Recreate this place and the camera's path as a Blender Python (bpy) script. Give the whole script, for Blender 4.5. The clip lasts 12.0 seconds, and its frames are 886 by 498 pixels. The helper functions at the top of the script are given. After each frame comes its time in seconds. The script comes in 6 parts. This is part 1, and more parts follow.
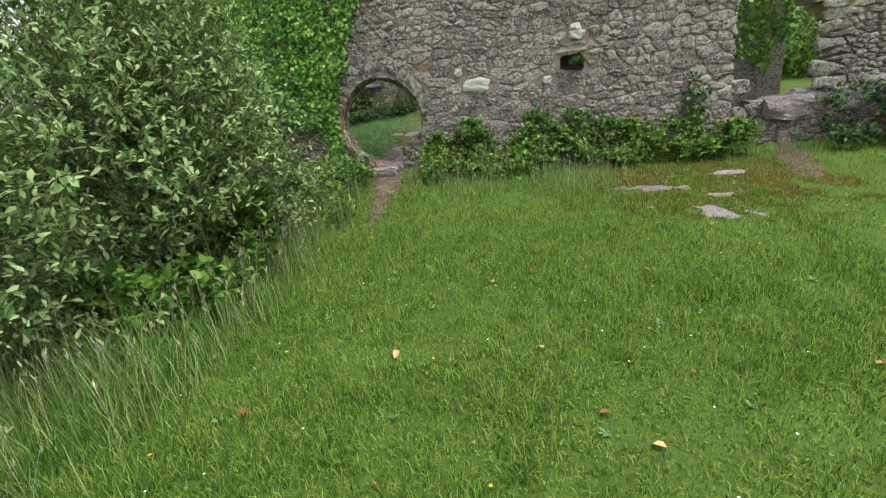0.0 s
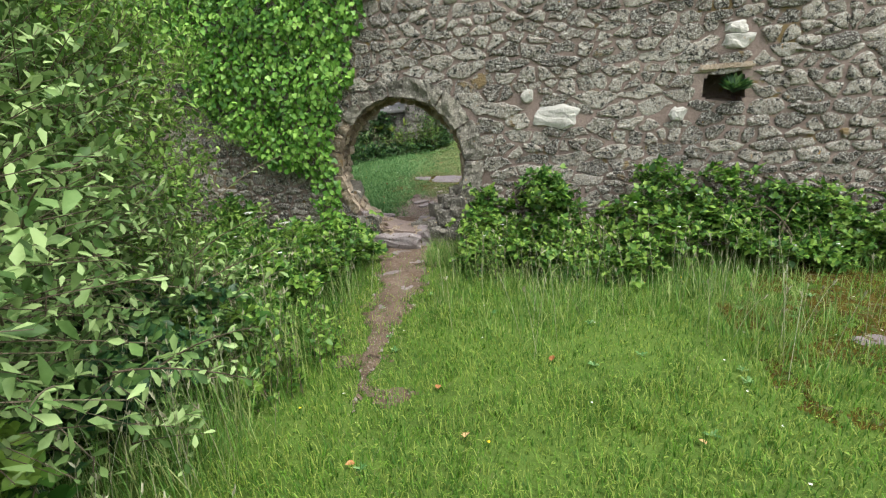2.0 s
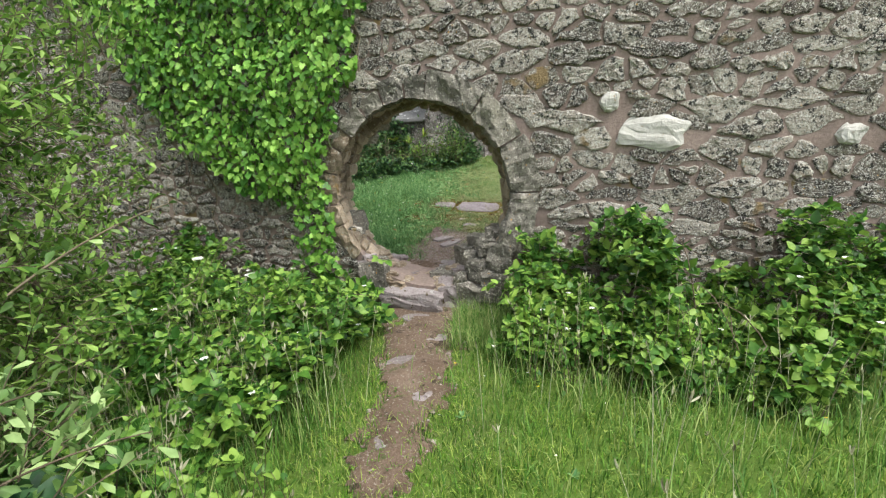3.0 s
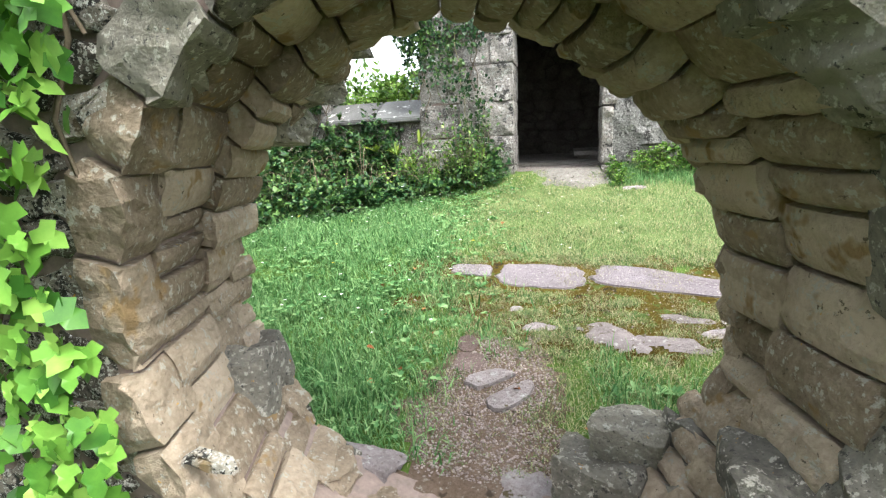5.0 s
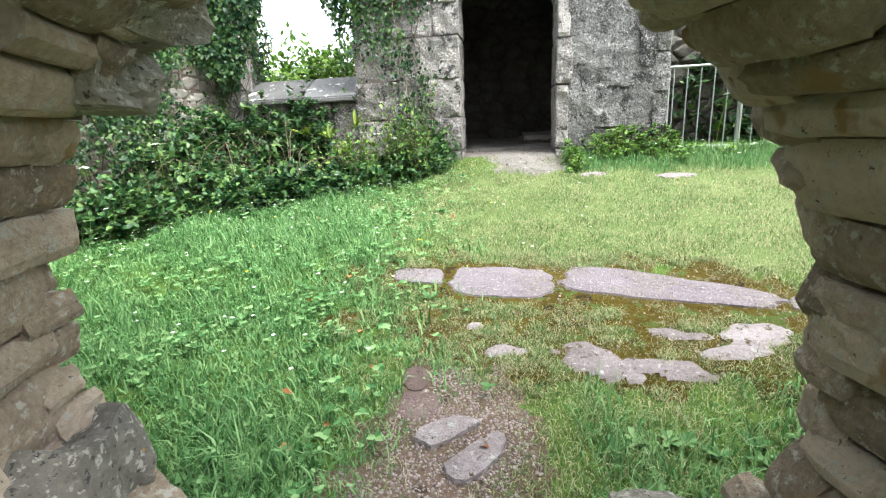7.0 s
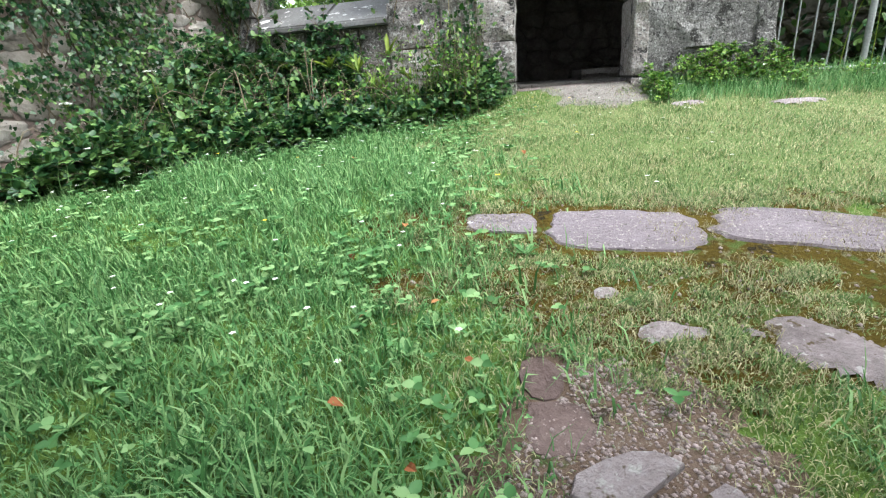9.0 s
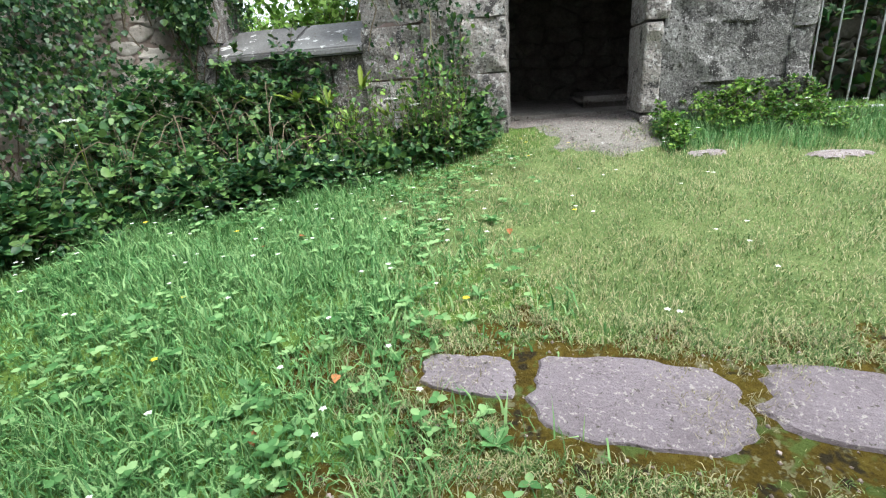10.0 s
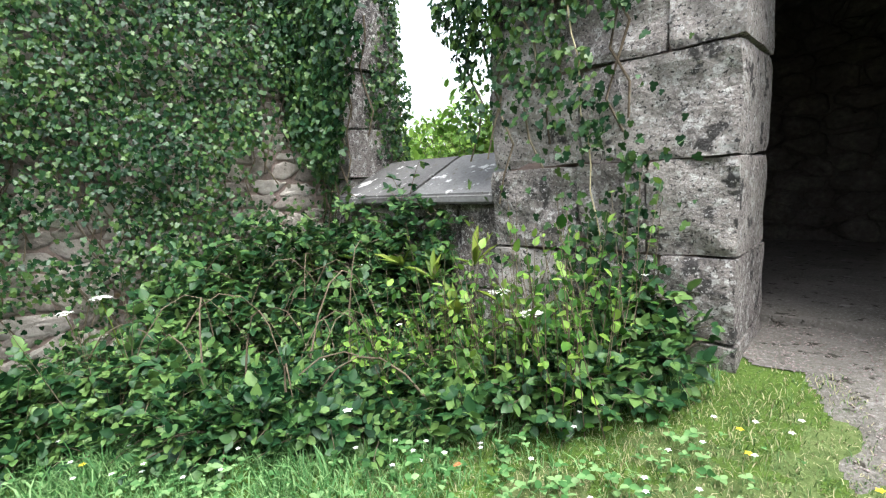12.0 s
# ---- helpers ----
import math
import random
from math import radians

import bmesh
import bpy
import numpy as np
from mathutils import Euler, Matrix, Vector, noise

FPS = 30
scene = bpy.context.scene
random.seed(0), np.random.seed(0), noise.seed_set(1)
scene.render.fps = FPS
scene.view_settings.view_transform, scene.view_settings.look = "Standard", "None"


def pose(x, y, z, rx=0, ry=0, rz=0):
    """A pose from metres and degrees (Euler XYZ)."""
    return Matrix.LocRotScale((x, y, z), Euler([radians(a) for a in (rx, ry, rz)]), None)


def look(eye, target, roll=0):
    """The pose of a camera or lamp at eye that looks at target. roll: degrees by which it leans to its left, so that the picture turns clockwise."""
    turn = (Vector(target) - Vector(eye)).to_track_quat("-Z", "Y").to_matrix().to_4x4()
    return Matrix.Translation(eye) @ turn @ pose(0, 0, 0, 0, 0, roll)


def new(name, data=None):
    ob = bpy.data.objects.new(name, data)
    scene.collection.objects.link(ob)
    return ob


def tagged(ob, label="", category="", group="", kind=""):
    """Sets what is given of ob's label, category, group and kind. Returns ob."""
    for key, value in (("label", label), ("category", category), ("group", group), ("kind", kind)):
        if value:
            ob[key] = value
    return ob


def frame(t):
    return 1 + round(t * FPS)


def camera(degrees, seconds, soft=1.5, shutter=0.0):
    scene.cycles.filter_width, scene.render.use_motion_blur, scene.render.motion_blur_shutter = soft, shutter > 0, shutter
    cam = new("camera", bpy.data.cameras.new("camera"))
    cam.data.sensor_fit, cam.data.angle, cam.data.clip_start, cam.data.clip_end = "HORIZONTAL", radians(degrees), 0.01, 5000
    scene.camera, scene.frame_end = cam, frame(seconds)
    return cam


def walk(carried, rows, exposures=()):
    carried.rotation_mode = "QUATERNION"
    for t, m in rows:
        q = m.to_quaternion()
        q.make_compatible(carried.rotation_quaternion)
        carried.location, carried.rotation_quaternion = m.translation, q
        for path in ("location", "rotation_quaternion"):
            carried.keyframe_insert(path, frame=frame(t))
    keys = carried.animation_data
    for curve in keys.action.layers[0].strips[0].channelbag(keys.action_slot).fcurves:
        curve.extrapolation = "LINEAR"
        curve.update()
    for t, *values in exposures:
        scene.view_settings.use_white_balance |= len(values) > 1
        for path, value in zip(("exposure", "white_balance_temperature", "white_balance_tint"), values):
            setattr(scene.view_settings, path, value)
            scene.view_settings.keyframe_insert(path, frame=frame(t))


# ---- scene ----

# ---- camera ----
cam = camera(85.3, 12.0, soft=1.2)
PATH = [
    (0, (2.673, -8.483, 1.625), (2.237, -6.649, 0.958), -6.9),
    (0.5, (2.434, -7.701, 1.653), (1.971, -5.861, 1.018), -6.3),
    (1, (2.248, -6.922, 1.725), (1.778, -5.081, 1.101), -5.8),
    (1.5, (2.05, -6.114, 1.631), (1.57, -4.263, 1.045), -4.6),
    (2, (1.687, -5.308, 1.602), (1.188, -3.454, 1.042), -4.0),
    (2.5, (1.457, -4.467, 1.571), (0.938, -2.616, 1.022), -3.5),
    (3, (1.122, -3.711, 1.59), (0.569, -1.86, 1.072), -2.5),
    (3.5, (0.763, -2.884, 1.639), (0.204, -1.033, 1.128), -1.8),
    (3.7, (0.652, -2.547, 1.678), (0.082, -0.7, 1.165), -1.6),
    (5.3, (-0.069, -0.501, 1.377), (-0.551, 1.386, 0.921), -3.5),
    (5.5, (-0.098, -0.351, 1.38), (-0.57, 1.538, 0.923), -3.6),
    (6, (-0.062, -0.277, 1.374), (-0.487, 1.617, 0.894), -3.5),
    (6.5, (-0.065, -0.291, 1.352), (-0.383, 1.617, 0.846), -2.8),
    (7, (-0.09, -0.263, 1.358), (-0.368, 1.647, 0.832), -2.9),
    (7.2, (-0.086, -0.268, 1.354), (-0.361, 1.634, 0.798), -3.4),
    (8.8, (-0.465, 0.265, 1.107), (-0.807, 2.121, 0.446), -3.4),
    (9, (-0.48, 0.367, 1.074), (-0.831, 2.223, 0.417), -4.2),
    (9.5, (-0.472, 0.6, 1.151), (-0.828, 2.456, 0.497), -4.4),
    (10, (-0.399, 1.014, 1.336), (-0.765, 2.866, 0.674), -4.2),
    (10.5, (-0.418, 1.311, 1.463), (-0.774, 3.17, 0.818), -3.8),
    (11, (-0.241, 1.849, 1.635), (-0.691, 3.698, 1.02), -3.2),
    (11.5, (-0.136, 2.305, 1.685), (-0.993, 4.032, 1.153), -3.2),
    (12, (-0.202, 2.813, 1.731), (-1.538, 4.27, 1.431), -3.7),
]
walk(cam, [(t, look(eye, target, roll)) for t, eye, target, roll in PATH], exposures=[(0, 0.9, 6500, 5), (2, 1.26, 6500, 5), (3.7, 1.62, 6500, 5), (5.3, 2.36, 6300, 4), (7.2, 2.36, 6250, 4), (9, 2.04, 6100, 5), (10, 1.86, 6130, 4), (10.5, 1.74, 6180, 4), (11.5, 1.78, 6190, 5), (12, 2.0, 6200, 7)])

# ---- world and sun ----
world = bpy.data.worlds.new("sky_world")
scene.world = world
world.use_nodes = True
wn = world.node_tree.nodes
sky = wn.new("ShaderNodeTexSky")
sky.sky_type, sky.sun_disc = "NISHITA", False
sky.sun_elevation, sky.sun_rotation = radians(63), radians(118)
sky.air_density, sky.dust_density, sky.ozone_density = 1.0, 3.0, 1.0
grey = wn.new("ShaderNodeHueSaturation")
grey.inputs["Saturation"].default_value = 0.25
world.node_tree.links.new(sky.outputs[0], grey.inputs["Color"])
world.node_tree.links.new(grey.outputs[0], wn["Background"].inputs["Color"])
wn["Background"].inputs["Strength"].default_value = 0.15
sun = new("sun", bpy.data.lights.new("sun", "SUN"))
sun.data.energy, sun.data.angle, sun.data.color = 1.5, radians(35), (1.0, 0.97, 0.9)
sun.matrix_world = look((7.5, -4, 17), (0, 0, 0))

# ---- tools ----
rng = np.random.default_rng(7)


def mesh_ob(name, verts, faces, material=None, parent=None, smooth=False):
    """One mesh object from an array of vertices and a list or array of faces."""
    me = bpy.data.meshes.new(name)
    verts = np.asarray(verts, dtype=np.float32)
    if isinstance(faces, np.ndarray):
        n, k = faces.shape
        me.vertices.add(len(verts))
        me.vertices.foreach_set("co", verts.ravel())
        me.loops.add(n * k)
        me.loops.foreach_set("vertex_index", faces.astype(np.int32).ravel())
        me.polygons.add(n)
        me.polygons.foreach_set("loop_start", np.arange(0, n * k, k, dtype=np.int32))
        me.update(calc_edges=True)
    else:
        me.from_pydata([tuple(v) for v in verts], [], faces)
    if smooth:
        me.polygons.foreach_set("use_smooth", np.ones(len(me.polygons), dtype=bool))
    if material:
        me.materials.append(material)
    ob = new(name, me)
    ob.parent = parent
    return ob


def part(name, bm, material, parent=None, label=""):
    me = bpy.data.meshes.new(name)
    bm.to_mesh(me)
    bm.free()
    if material:
        me.materials.append(material)
    ob = new(name, me)
    ob.parent = parent
    if label:
        ob["label"] = label
    return ob


def box_bm(x0, x1, y0, y1, z0, z1, bevel=0.0):
    bm = bmesh.new()
    bmesh.ops.create_cube(bm, size=1, matrix=Matrix.Translation(((x0 + x1) / 2, (y0 + y1) / 2, (z0 + z1) / 2)) @ Matrix.Diagonal((x1 - x0, y1 - y0, z1 - z0, 1)))
    if bevel:
        bmesh.ops.bevel(bm, geom=bm.edges[:], offset=bevel, segments=2, affect="EDGES")
    return bm


def smooth_noise(x, y, scale, seed=0):
    """Value noise of about -1 to 1 on arrays."""
    x, y = np.asarray(x, float) / scale, np.asarray(y, float) / scale
    ix, iy = np.floor(x).astype(int), np.floor(y).astype(int)
    fx, fy = x - ix, y - iy
    fx, fy = fx * fx * (3 - 2 * fx), fy * fy * (3 - 2 * fy)

    def rnd(a, b):
        h = np.sin(a * 127.1 + b * 311.7 + seed * 74.7) * 43758.5453
        return (h - np.floor(h)) * 2 - 1
    return (rnd(ix, iy) * (1 - fx) + rnd(ix + 1, iy) * fx) * (1 - fy) + (rnd(ix, iy + 1) * (1 - fx) + rnd(ix + 1, iy + 1) * fx) * fy


def step(a, b, v):
    u = np.clip((np.asarray(v, float) - a) / (b - a), 0, 1)
    return u * u * (3 - 2 * u)


def ground_z(x, y):
    """The lie of the land: level before the round gate, rising through the court to the doorway."""
    x, y = np.asarray(x, float), np.asarray(y, float)
    z = np.interp(y, [-60, -3, -0.2, 0.15, 0.6, 1.1, 1.45, 1.75, 2.02, 2.3, 3.0, 4.0, 4.35, 4.7, 4.9, 60], [0.0, 0.0, 0.02, 0.1, 0.25, 0.345, 0.405, 0.44, 0.49, 0.55, 0.63, 0.74, 0.81, 0.91, 0.95, 1.0])
    z = z - 0.16 * step(3.5, 6, x) * step(-0.5, -2.5, y)
    edge = (x + 0.9) * 0.62 - (y - 4.55) * 0.78  # beyond this line the court drops to an overgrown ditch
    z = z - 0.45 * step(0.15, -0.7, edge) * step(-0.6, -1.3, x) * step(0.9, 2.0, y) * step(12, 8, y)
    return z + (0.02 * smooth_noise(x, y, 0.9, 3) + 0.008 * smooth_noise(x, y, 0.25, 5)) * (1 - 0.85 * step(1.6, 1.9, y) * step(2.6, 2.35, y) * step(-1.1, -0.8, x) * step(1.7, 1.4, x))


def gate_ellipse(y):
    """Centre x, centre z and half-axes of the round opening at depth y in its wall."""
    k = np.clip((y + 0.12) / 0.67, 0, 1)
    return -0.13 - 0.2 * k, 1.0, 0.73 + 0.02 * k, 0.75 - 0.02 * k

# ---- materials ----
def material(name, colours, big=1.5, fine=25.0, rough=0.9, bump=0.3, vary=0.25, per="object", spots=None, leaf=0.0, sheen=0.25, metal=0.0, bump_scale=None, dist=0.02):
    """Colours run along two scales of noise; vary: how far single pieces differ in lightness; spots: (colour, size, share) lichen or stains; leaf: share of light let through."""
    m = bpy.data.materials.new(name)
    m.use_nodes = True
    nt = m.node_tree
    n, l = nt.nodes, nt.links
    b = n["Principled BSDF"]
    co = n.new("ShaderNodeTexCoord")
    geo = n.new("ShaderNodeNewGeometry")
    info = n.new("ShaderNodeObjectInfo")
    rnd = info.outputs["Random"] if per == "object" else geo.outputs["Random Per Island"]
    n1, n2 = n.new("ShaderNodeTexNoise"), n.new("ShaderNodeTexNoise")
    for node, sc, det in ((n1, big, 4), (n2, fine, 6)):
        node.inputs["Scale"].default_value, node.inputs["Detail"].default_value, node.inputs["Roughness"].default_value = sc, det, 0.65
        l.new(geo.outputs["Position"], node.inputs["Vector"])
    add = n.new("ShaderNodeMath")
    add.operation = "MULTIPLY_ADD"
    l.new(n1.outputs["Fac"], add.inputs[0])
    add.inputs[1].default_value = 0.5
    half = n.new("ShaderNodeMath")
    half.operation = "MULTIPLY"
    half.inputs[1].default_value = 0.5
    l.new(n2.outputs["Fac"], half.inputs[0])
    l.new(half.outputs[0], add.inputs[2])
    mix = n.new("ShaderNodeMath")
    mix.operation = "MULTIPLY_ADD"
    l.new(rnd, mix.inputs[0])
    mix.inputs[1].default_value = vary
    off = n.new("ShaderNodeMath")
    off.operation = "SUBTRACT"
    l.new(add.outputs[0], off.inputs[0])
    off.inputs[1].default_value = vary / 2
    l.new(off.outputs[0], mix.inputs[2])
    ramp = n.new("ShaderNodeValToRGB")
    lo, hi = 0.3, 0.7
    e = ramp.color_ramp.elements
    e[0].position, e[1].position = lo, hi
    e[0].color, e[1].color = (*colours[0], 1), (*colours[-1], 1)
    for i, c in enumerate(colours[1:-1]):
        x = e.new(lo + (hi - lo) * (i + 1) / (len(colours) - 1))
        x.color = (*c, 1)
    l.new(mix.outputs[0], ramp.inputs["Fac"])
    col = ramp.outputs["Color"]
    for colour, size, share in (spots or ()):
        sp = n.new("ShaderNodeTexNoise")
        sp.inputs["Scale"].default_value, sp.inputs["Detail"].default_value, sp.inputs["Roughness"].default_value = 1 / size, 3, 0.7
        shift = n.new("ShaderNodeVectorMath")
        shift.operation = "ADD"
        shift.inputs[1].default_value = (size * 31, colour[0] * 17, colour[1] * 23)
        l.new(geo.outputs["Position"], shift.inputs[0])
        l.new(shift.outputs[0], sp.inputs["Vector"])
        th = n.new("ShaderNodeMapRange")
        th.inputs["From Min"].default_value, th.inputs["From Max"].default_value = 0.72 - 0.35 * share, 0.78 - 0.35 * share
        l.new(sp.outputs["Fac"], th.inputs["Value"])
        mx = n.new("ShaderNodeMix")
        mx.data_type = "RGBA"
        l.new(th.outputs[0], mx.inputs["Factor"])
        l.new(col, mx.inputs["A"])
        mx.inputs["B"].default_value = (*colour, 1)
        col = mx.outputs["Result"]
    l.new(col, b.inputs["Base Color"])
    b.inputs["Roughness"].default_value, b.inputs["Metallic"].default_value = rough, metal
    b.inputs["Specular IOR Level"].default_value = sheen
    if bump:
        n3 = n.new("ShaderNodeTexNoise")
        n3.inputs["Scale"].default_value, n3.inputs["Detail"].default_value, n3.inputs["Roughness"].default_value = bump_scale or fine, 8, 0.7
        l.new(geo.outputs["Position"], n3.inputs["Vector"])
        bp = n.new("ShaderNodeBump")
        bp.inputs["Strength"].default_value, bp.inputs["Distance"].default_value = bump, dist
        l.new(n3.outputs["Fac"], bp.inputs["Height"])
        l.new(bp.outputs[0], b.inputs["Normal"])
    if leaf:
        tr, ms = n.new("ShaderNodeBsdfTranslucent"), n.new("ShaderNodeMixShader")
        l.new(col, tr.inputs["Color"])
        ms.inputs["Fac"].default_value = leaf
        l.new(b.outputs[0], ms.inputs[1])
        l.new(tr.outputs[0], ms.inputs[2])
        l.new(ms.outputs[0], n["Material Output"].inputs["Surface"])
    return m


M_SOIL = material("turf_soil", [(0.040, 0.058, 0.014), (0.075, 0.127, 0.020), (0.115, 0.173, 0.035)], 1.2, 60, 1.0, 0.6, 0)
M_TURF = material("pale_turf", [(0.055, 0.084, 0.026), (0.105, 0.143, 0.046), (0.176, 0.189, 0.086)], 1.6, 45, 1.0, 0.7, 0)
M_DIRT = material("trodden_earth", [(0.069, 0.046, 0.031), (0.130, 0.089, 0.066), (0.190, 0.143, 0.112)], 3, 70, 1.0, 0.8, 0, spots=[((0.26, 0.23, 0.2), 0.02, 0.35), ((0.05, 0.035, 0.025), 0.1, 0.35), ((0.07, 0.08, 0.03), 0.2, 0.3)])
M_GRAVEL = material("path_gravel", [(0.157, 0.121, 0.111), (0.288, 0.233, 0.223), (0.431, 0.355, 0.345)], 4, 90, 0.95, 0.6, 0.3, per="island")
M_MOSS = material("dry_moss", [(0.032, 0.024, 0.008), (0.084, 0.060, 0.012), (0.129, 0.106, 0.023)], 4, 60, 1.0, 0.9, 0, spots=[((0.16, 0.15, 0.085), 0.04, 0.42), ((0.03, 0.024, 0.014), 0.09, 0.3), ((0.08, 0.11, 0.03), 0.12, 0.5)], sheen=0.05, dist=0.03)
M_MORTAR = material("lime_mortar", [(0.138, 0.108, 0.093), (0.245, 0.185, 0.164), (0.353, 0.277, 0.241)], 2.0, 40, 1.0, 0.6, 0, spots=[((0.2, 0.14, 0.07), 0.35, 0.3)])
M_RUBBLE = material("rubble_stone", [(0.074, 0.062, 0.054), (0.169, 0.145, 0.122), (0.286, 0.250, 0.212), (0.381, 0.339, 0.291)], 6, 45, 0.92, 0.9, 0.4, spots=[((0.5, 0.48, 0.44), 0.03, 0.46), ((0.035, 0.033, 0.03), 0.05, 0.52), ((0.62, 0.6, 0.56), 0.009, 0.5), ((0.03, 0.028, 0.026), 0.012, 0.4), ((0.24, 0.17, 0.09), 0.3, 0.22), ((0.5, 0.25, 0.03), 0.035, 0.1)], dist=0.03)
M_RUBBLE_FAR = material("rubble_stone_joined", [(0.074, 0.062, 0.054), (0.169, 0.145, 0.122), (0.286, 0.250, 0.212), (0.381, 0.339, 0.291)], 6, 45, 0.92, 0.9, 0.4, per="island", spots=[((0.5, 0.48, 0.44), 0.03, 0.46), ((0.035, 0.033, 0.03), 0.05, 0.52), ((0.62, 0.6, 0.56), 0.009, 0.5), ((0.03, 0.028, 0.026), 0.012, 0.4), ((0.24, 0.17, 0.09), 0.3, 0.22), ((0.5, 0.25, 0.03), 0.035, 0.1)], dist=0.03)
M_QUARTZ = material("pale_quartz", [(0.338, 0.315, 0.285), (0.465, 0.443, 0.413), (0.540, 0.525, 0.495)], 8, 40, 0.8, 0.5, 0.1, spots=[((0.3, 0.22, 0.14), 0.06, 0.2)])
M_RING = material("dressed_ring_stone", [(0.115, 0.106, 0.093), (0.202, 0.184, 0.160), (0.288, 0.262, 0.218)], 6, 60, 0.95, 1.0, 0.4, bump_scale=30, dist=0.03, spots=[((0.45, 0.42, 0.37), 0.025, 0.45), ((0.08, 0.075, 0.07), 0.02, 0.35), ((0.55, 0.28, 0.03), 0.04, 0.12)])
M_REVEAL = material("reveal_stone", [(0.201, 0.153, 0.109), (0.355, 0.277, 0.206), (0.509, 0.409, 0.315)], 5, 55, 0.95, 1.0, 0.35, bump_scale=28, dist=0.035, spots=[((0.45, 0.41, 0.35), 0.03, 0.42), ((0.14, 0.11, 0.08), 0.02, 0.2), ((0.3, 0.2, 0.1), 0.14, 0.32), ((0.55, 0.3, 0.03), 0.03, 0.05)])
M_GRANITE = material("weathered_granite", [(0.084, 0.072, 0.071), (0.206, 0.181, 0.174), (0.338, 0.303, 0.285), (0.432, 0.393, 0.372)], 5, 70, 0.9, 1.0, 0.3, bump_scale=38, spots=[((0.5, 0.48, 0.47), 0.04, 0.48), ((0.06, 0.055, 0.055), 0.14, 0.42), ((0.46, 0.44, 0.43), 0.012, 0.42), ((0.06, 0.056, 0.056), 0.016, 0.42)], dist=0.03)
M_PIER = material("lichened_pier_stone", [(0.045, 0.042, 0.042), (0.105, 0.098, 0.097), (0.185, 0.175, 0.170), (0.270, 0.258, 0.250)], 5, 70, 0.92, 1.0, 0.3, bump_scale=30, spots=[((0.36, 0.35, 0.34), 0.035, 0.45), ((0.045, 0.042, 0.04), 0.16, 0.45), ((0.44, 0.43, 0.42), 0.012, 0.4), ((0.04, 0.038, 0.038), 0.016, 0.45)], dist=0.04)
# Dim stone: shade of the chamber and railing wall is put into its colour.
M_DARKWALL = material("shade_dark_stone", [(0.065, 0.060, 0.054), (0.135, 0.124, 0.108), (0.243, 0.216, 0.189)], 3, 30, 1.0, 0.6, 0.2, sheen=0.05)
M_SILL = material("sill_slab", [(0.089, 0.084, 0.084), (0.146, 0.142, 0.142), (0.221, 0.217, 0.217)], 4, 50, 0.8, 0.4, 0.2, spots=[((0.6, 0.59, 0.58), 0.12, 0.35), ((0.12, 0.11, 0.09), 0.06, 0.3)])
M_SLAB = material("pavement_slab", [(0.137, 0.113, 0.125), (0.199, 0.169, 0.188), (0.251, 0.220, 0.244)], 5, 110, 0.9, 0.8, 0.12, spots=[((0.09, 0.08, 0.07), 0.02, 0.3), ((0.34, 0.31, 0.3), 0.015, 0.4)])
M_ROCK = material("bedrock", [(0.150, 0.124, 0.125), (0.249, 0.211, 0.214), (0.345, 0.306, 0.313)], 6, 60, 0.9, 0.9, 0.2, spots=[((0.36, 0.34, 0.33), 0.04, 0.35), ((0.08, 0.06, 0.03), 0.05, 0.35)])
M_PINK = material("red_stone", [(0.085, 0.058, 0.054), (0.135, 0.095, 0.088), (0.190, 0.140, 0.130)], 6, 60, 0.9, 0.7, 0.2)
M_IRON = material("grey_painted_iron", [(0.18, 0.19, 0.19), (0.32, 0.33, 0.33), (0.42, 0.43, 0.43)], 10, 80, 0.45, 0.2, 0, metal=0.5, sheen=0.5)
M_BARK = material("twig_bark", [(0.06, 0.045, 0.03), (0.13, 0.1, 0.07), (0.22, 0.18, 0.13)], 6, 60, 0.95, 0.5, 0.3, per="island")
M_SEED = material("grass_seed_heads", [(0.20, 0.19, 0.12), (0.32, 0.31, 0.21), (0.44, 0.43, 0.31)], 6, 40, 0.9, 0, 0.5, per="island")
M_STRAW = material("dry_stems", [(0.210, 0.165, 0.092), (0.336, 0.286, 0.172), (0.473, 0.418, 0.287)], 6, 40, 0.9, 0, 0.5, per="island")
GREEN = dict(fine=9, bump=0, per="island", sheen=0.3)
M_LAWN = material("lawn_blades", [(0.039, 0.110, 0.009), (0.084, 0.198, 0.016), (0.138, 0.276, 0.026), (0.267, 0.331, 0.071)], 0.9, rough=0.6, vary=0.75, leaf=0.3, **GREEN)
M_COURT = material("court_blades", [(0.080, 0.150, 0.045), (0.154, 0.235, 0.078), (0.250, 0.320, 0.124), (0.425, 0.390, 0.232)], 0.8, rough=0.6, vary=0.75, leaf=0.3, **GREEN)
M_LUSH = material("lush_blades", [(0.058, 0.157, 0.045), (0.113, 0.250, 0.082), (0.228, 0.368, 0.151)], 0.9, rough=0.55, vary=0.75, leaf=0.3, **GREEN)
M_TALL = material("tall_grass_blades", [(0.055, 0.138, 0.022), (0.109, 0.235, 0.040), (0.185, 0.317, 0.072), (0.347, 0.399, 0.153)], 1.2, rough=0.6, vary=0.55, leaf=0.3, **GREEN)
M_WILLOW = material("willow_leaves", [(0.057, 0.119, 0.028), (0.120, 0.208, 0.059), (0.213, 0.319, 0.112), (0.355, 0.478, 0.196)], 1.1, rough=0.5, vary=0.5, leaf=0.28, **GREEN)
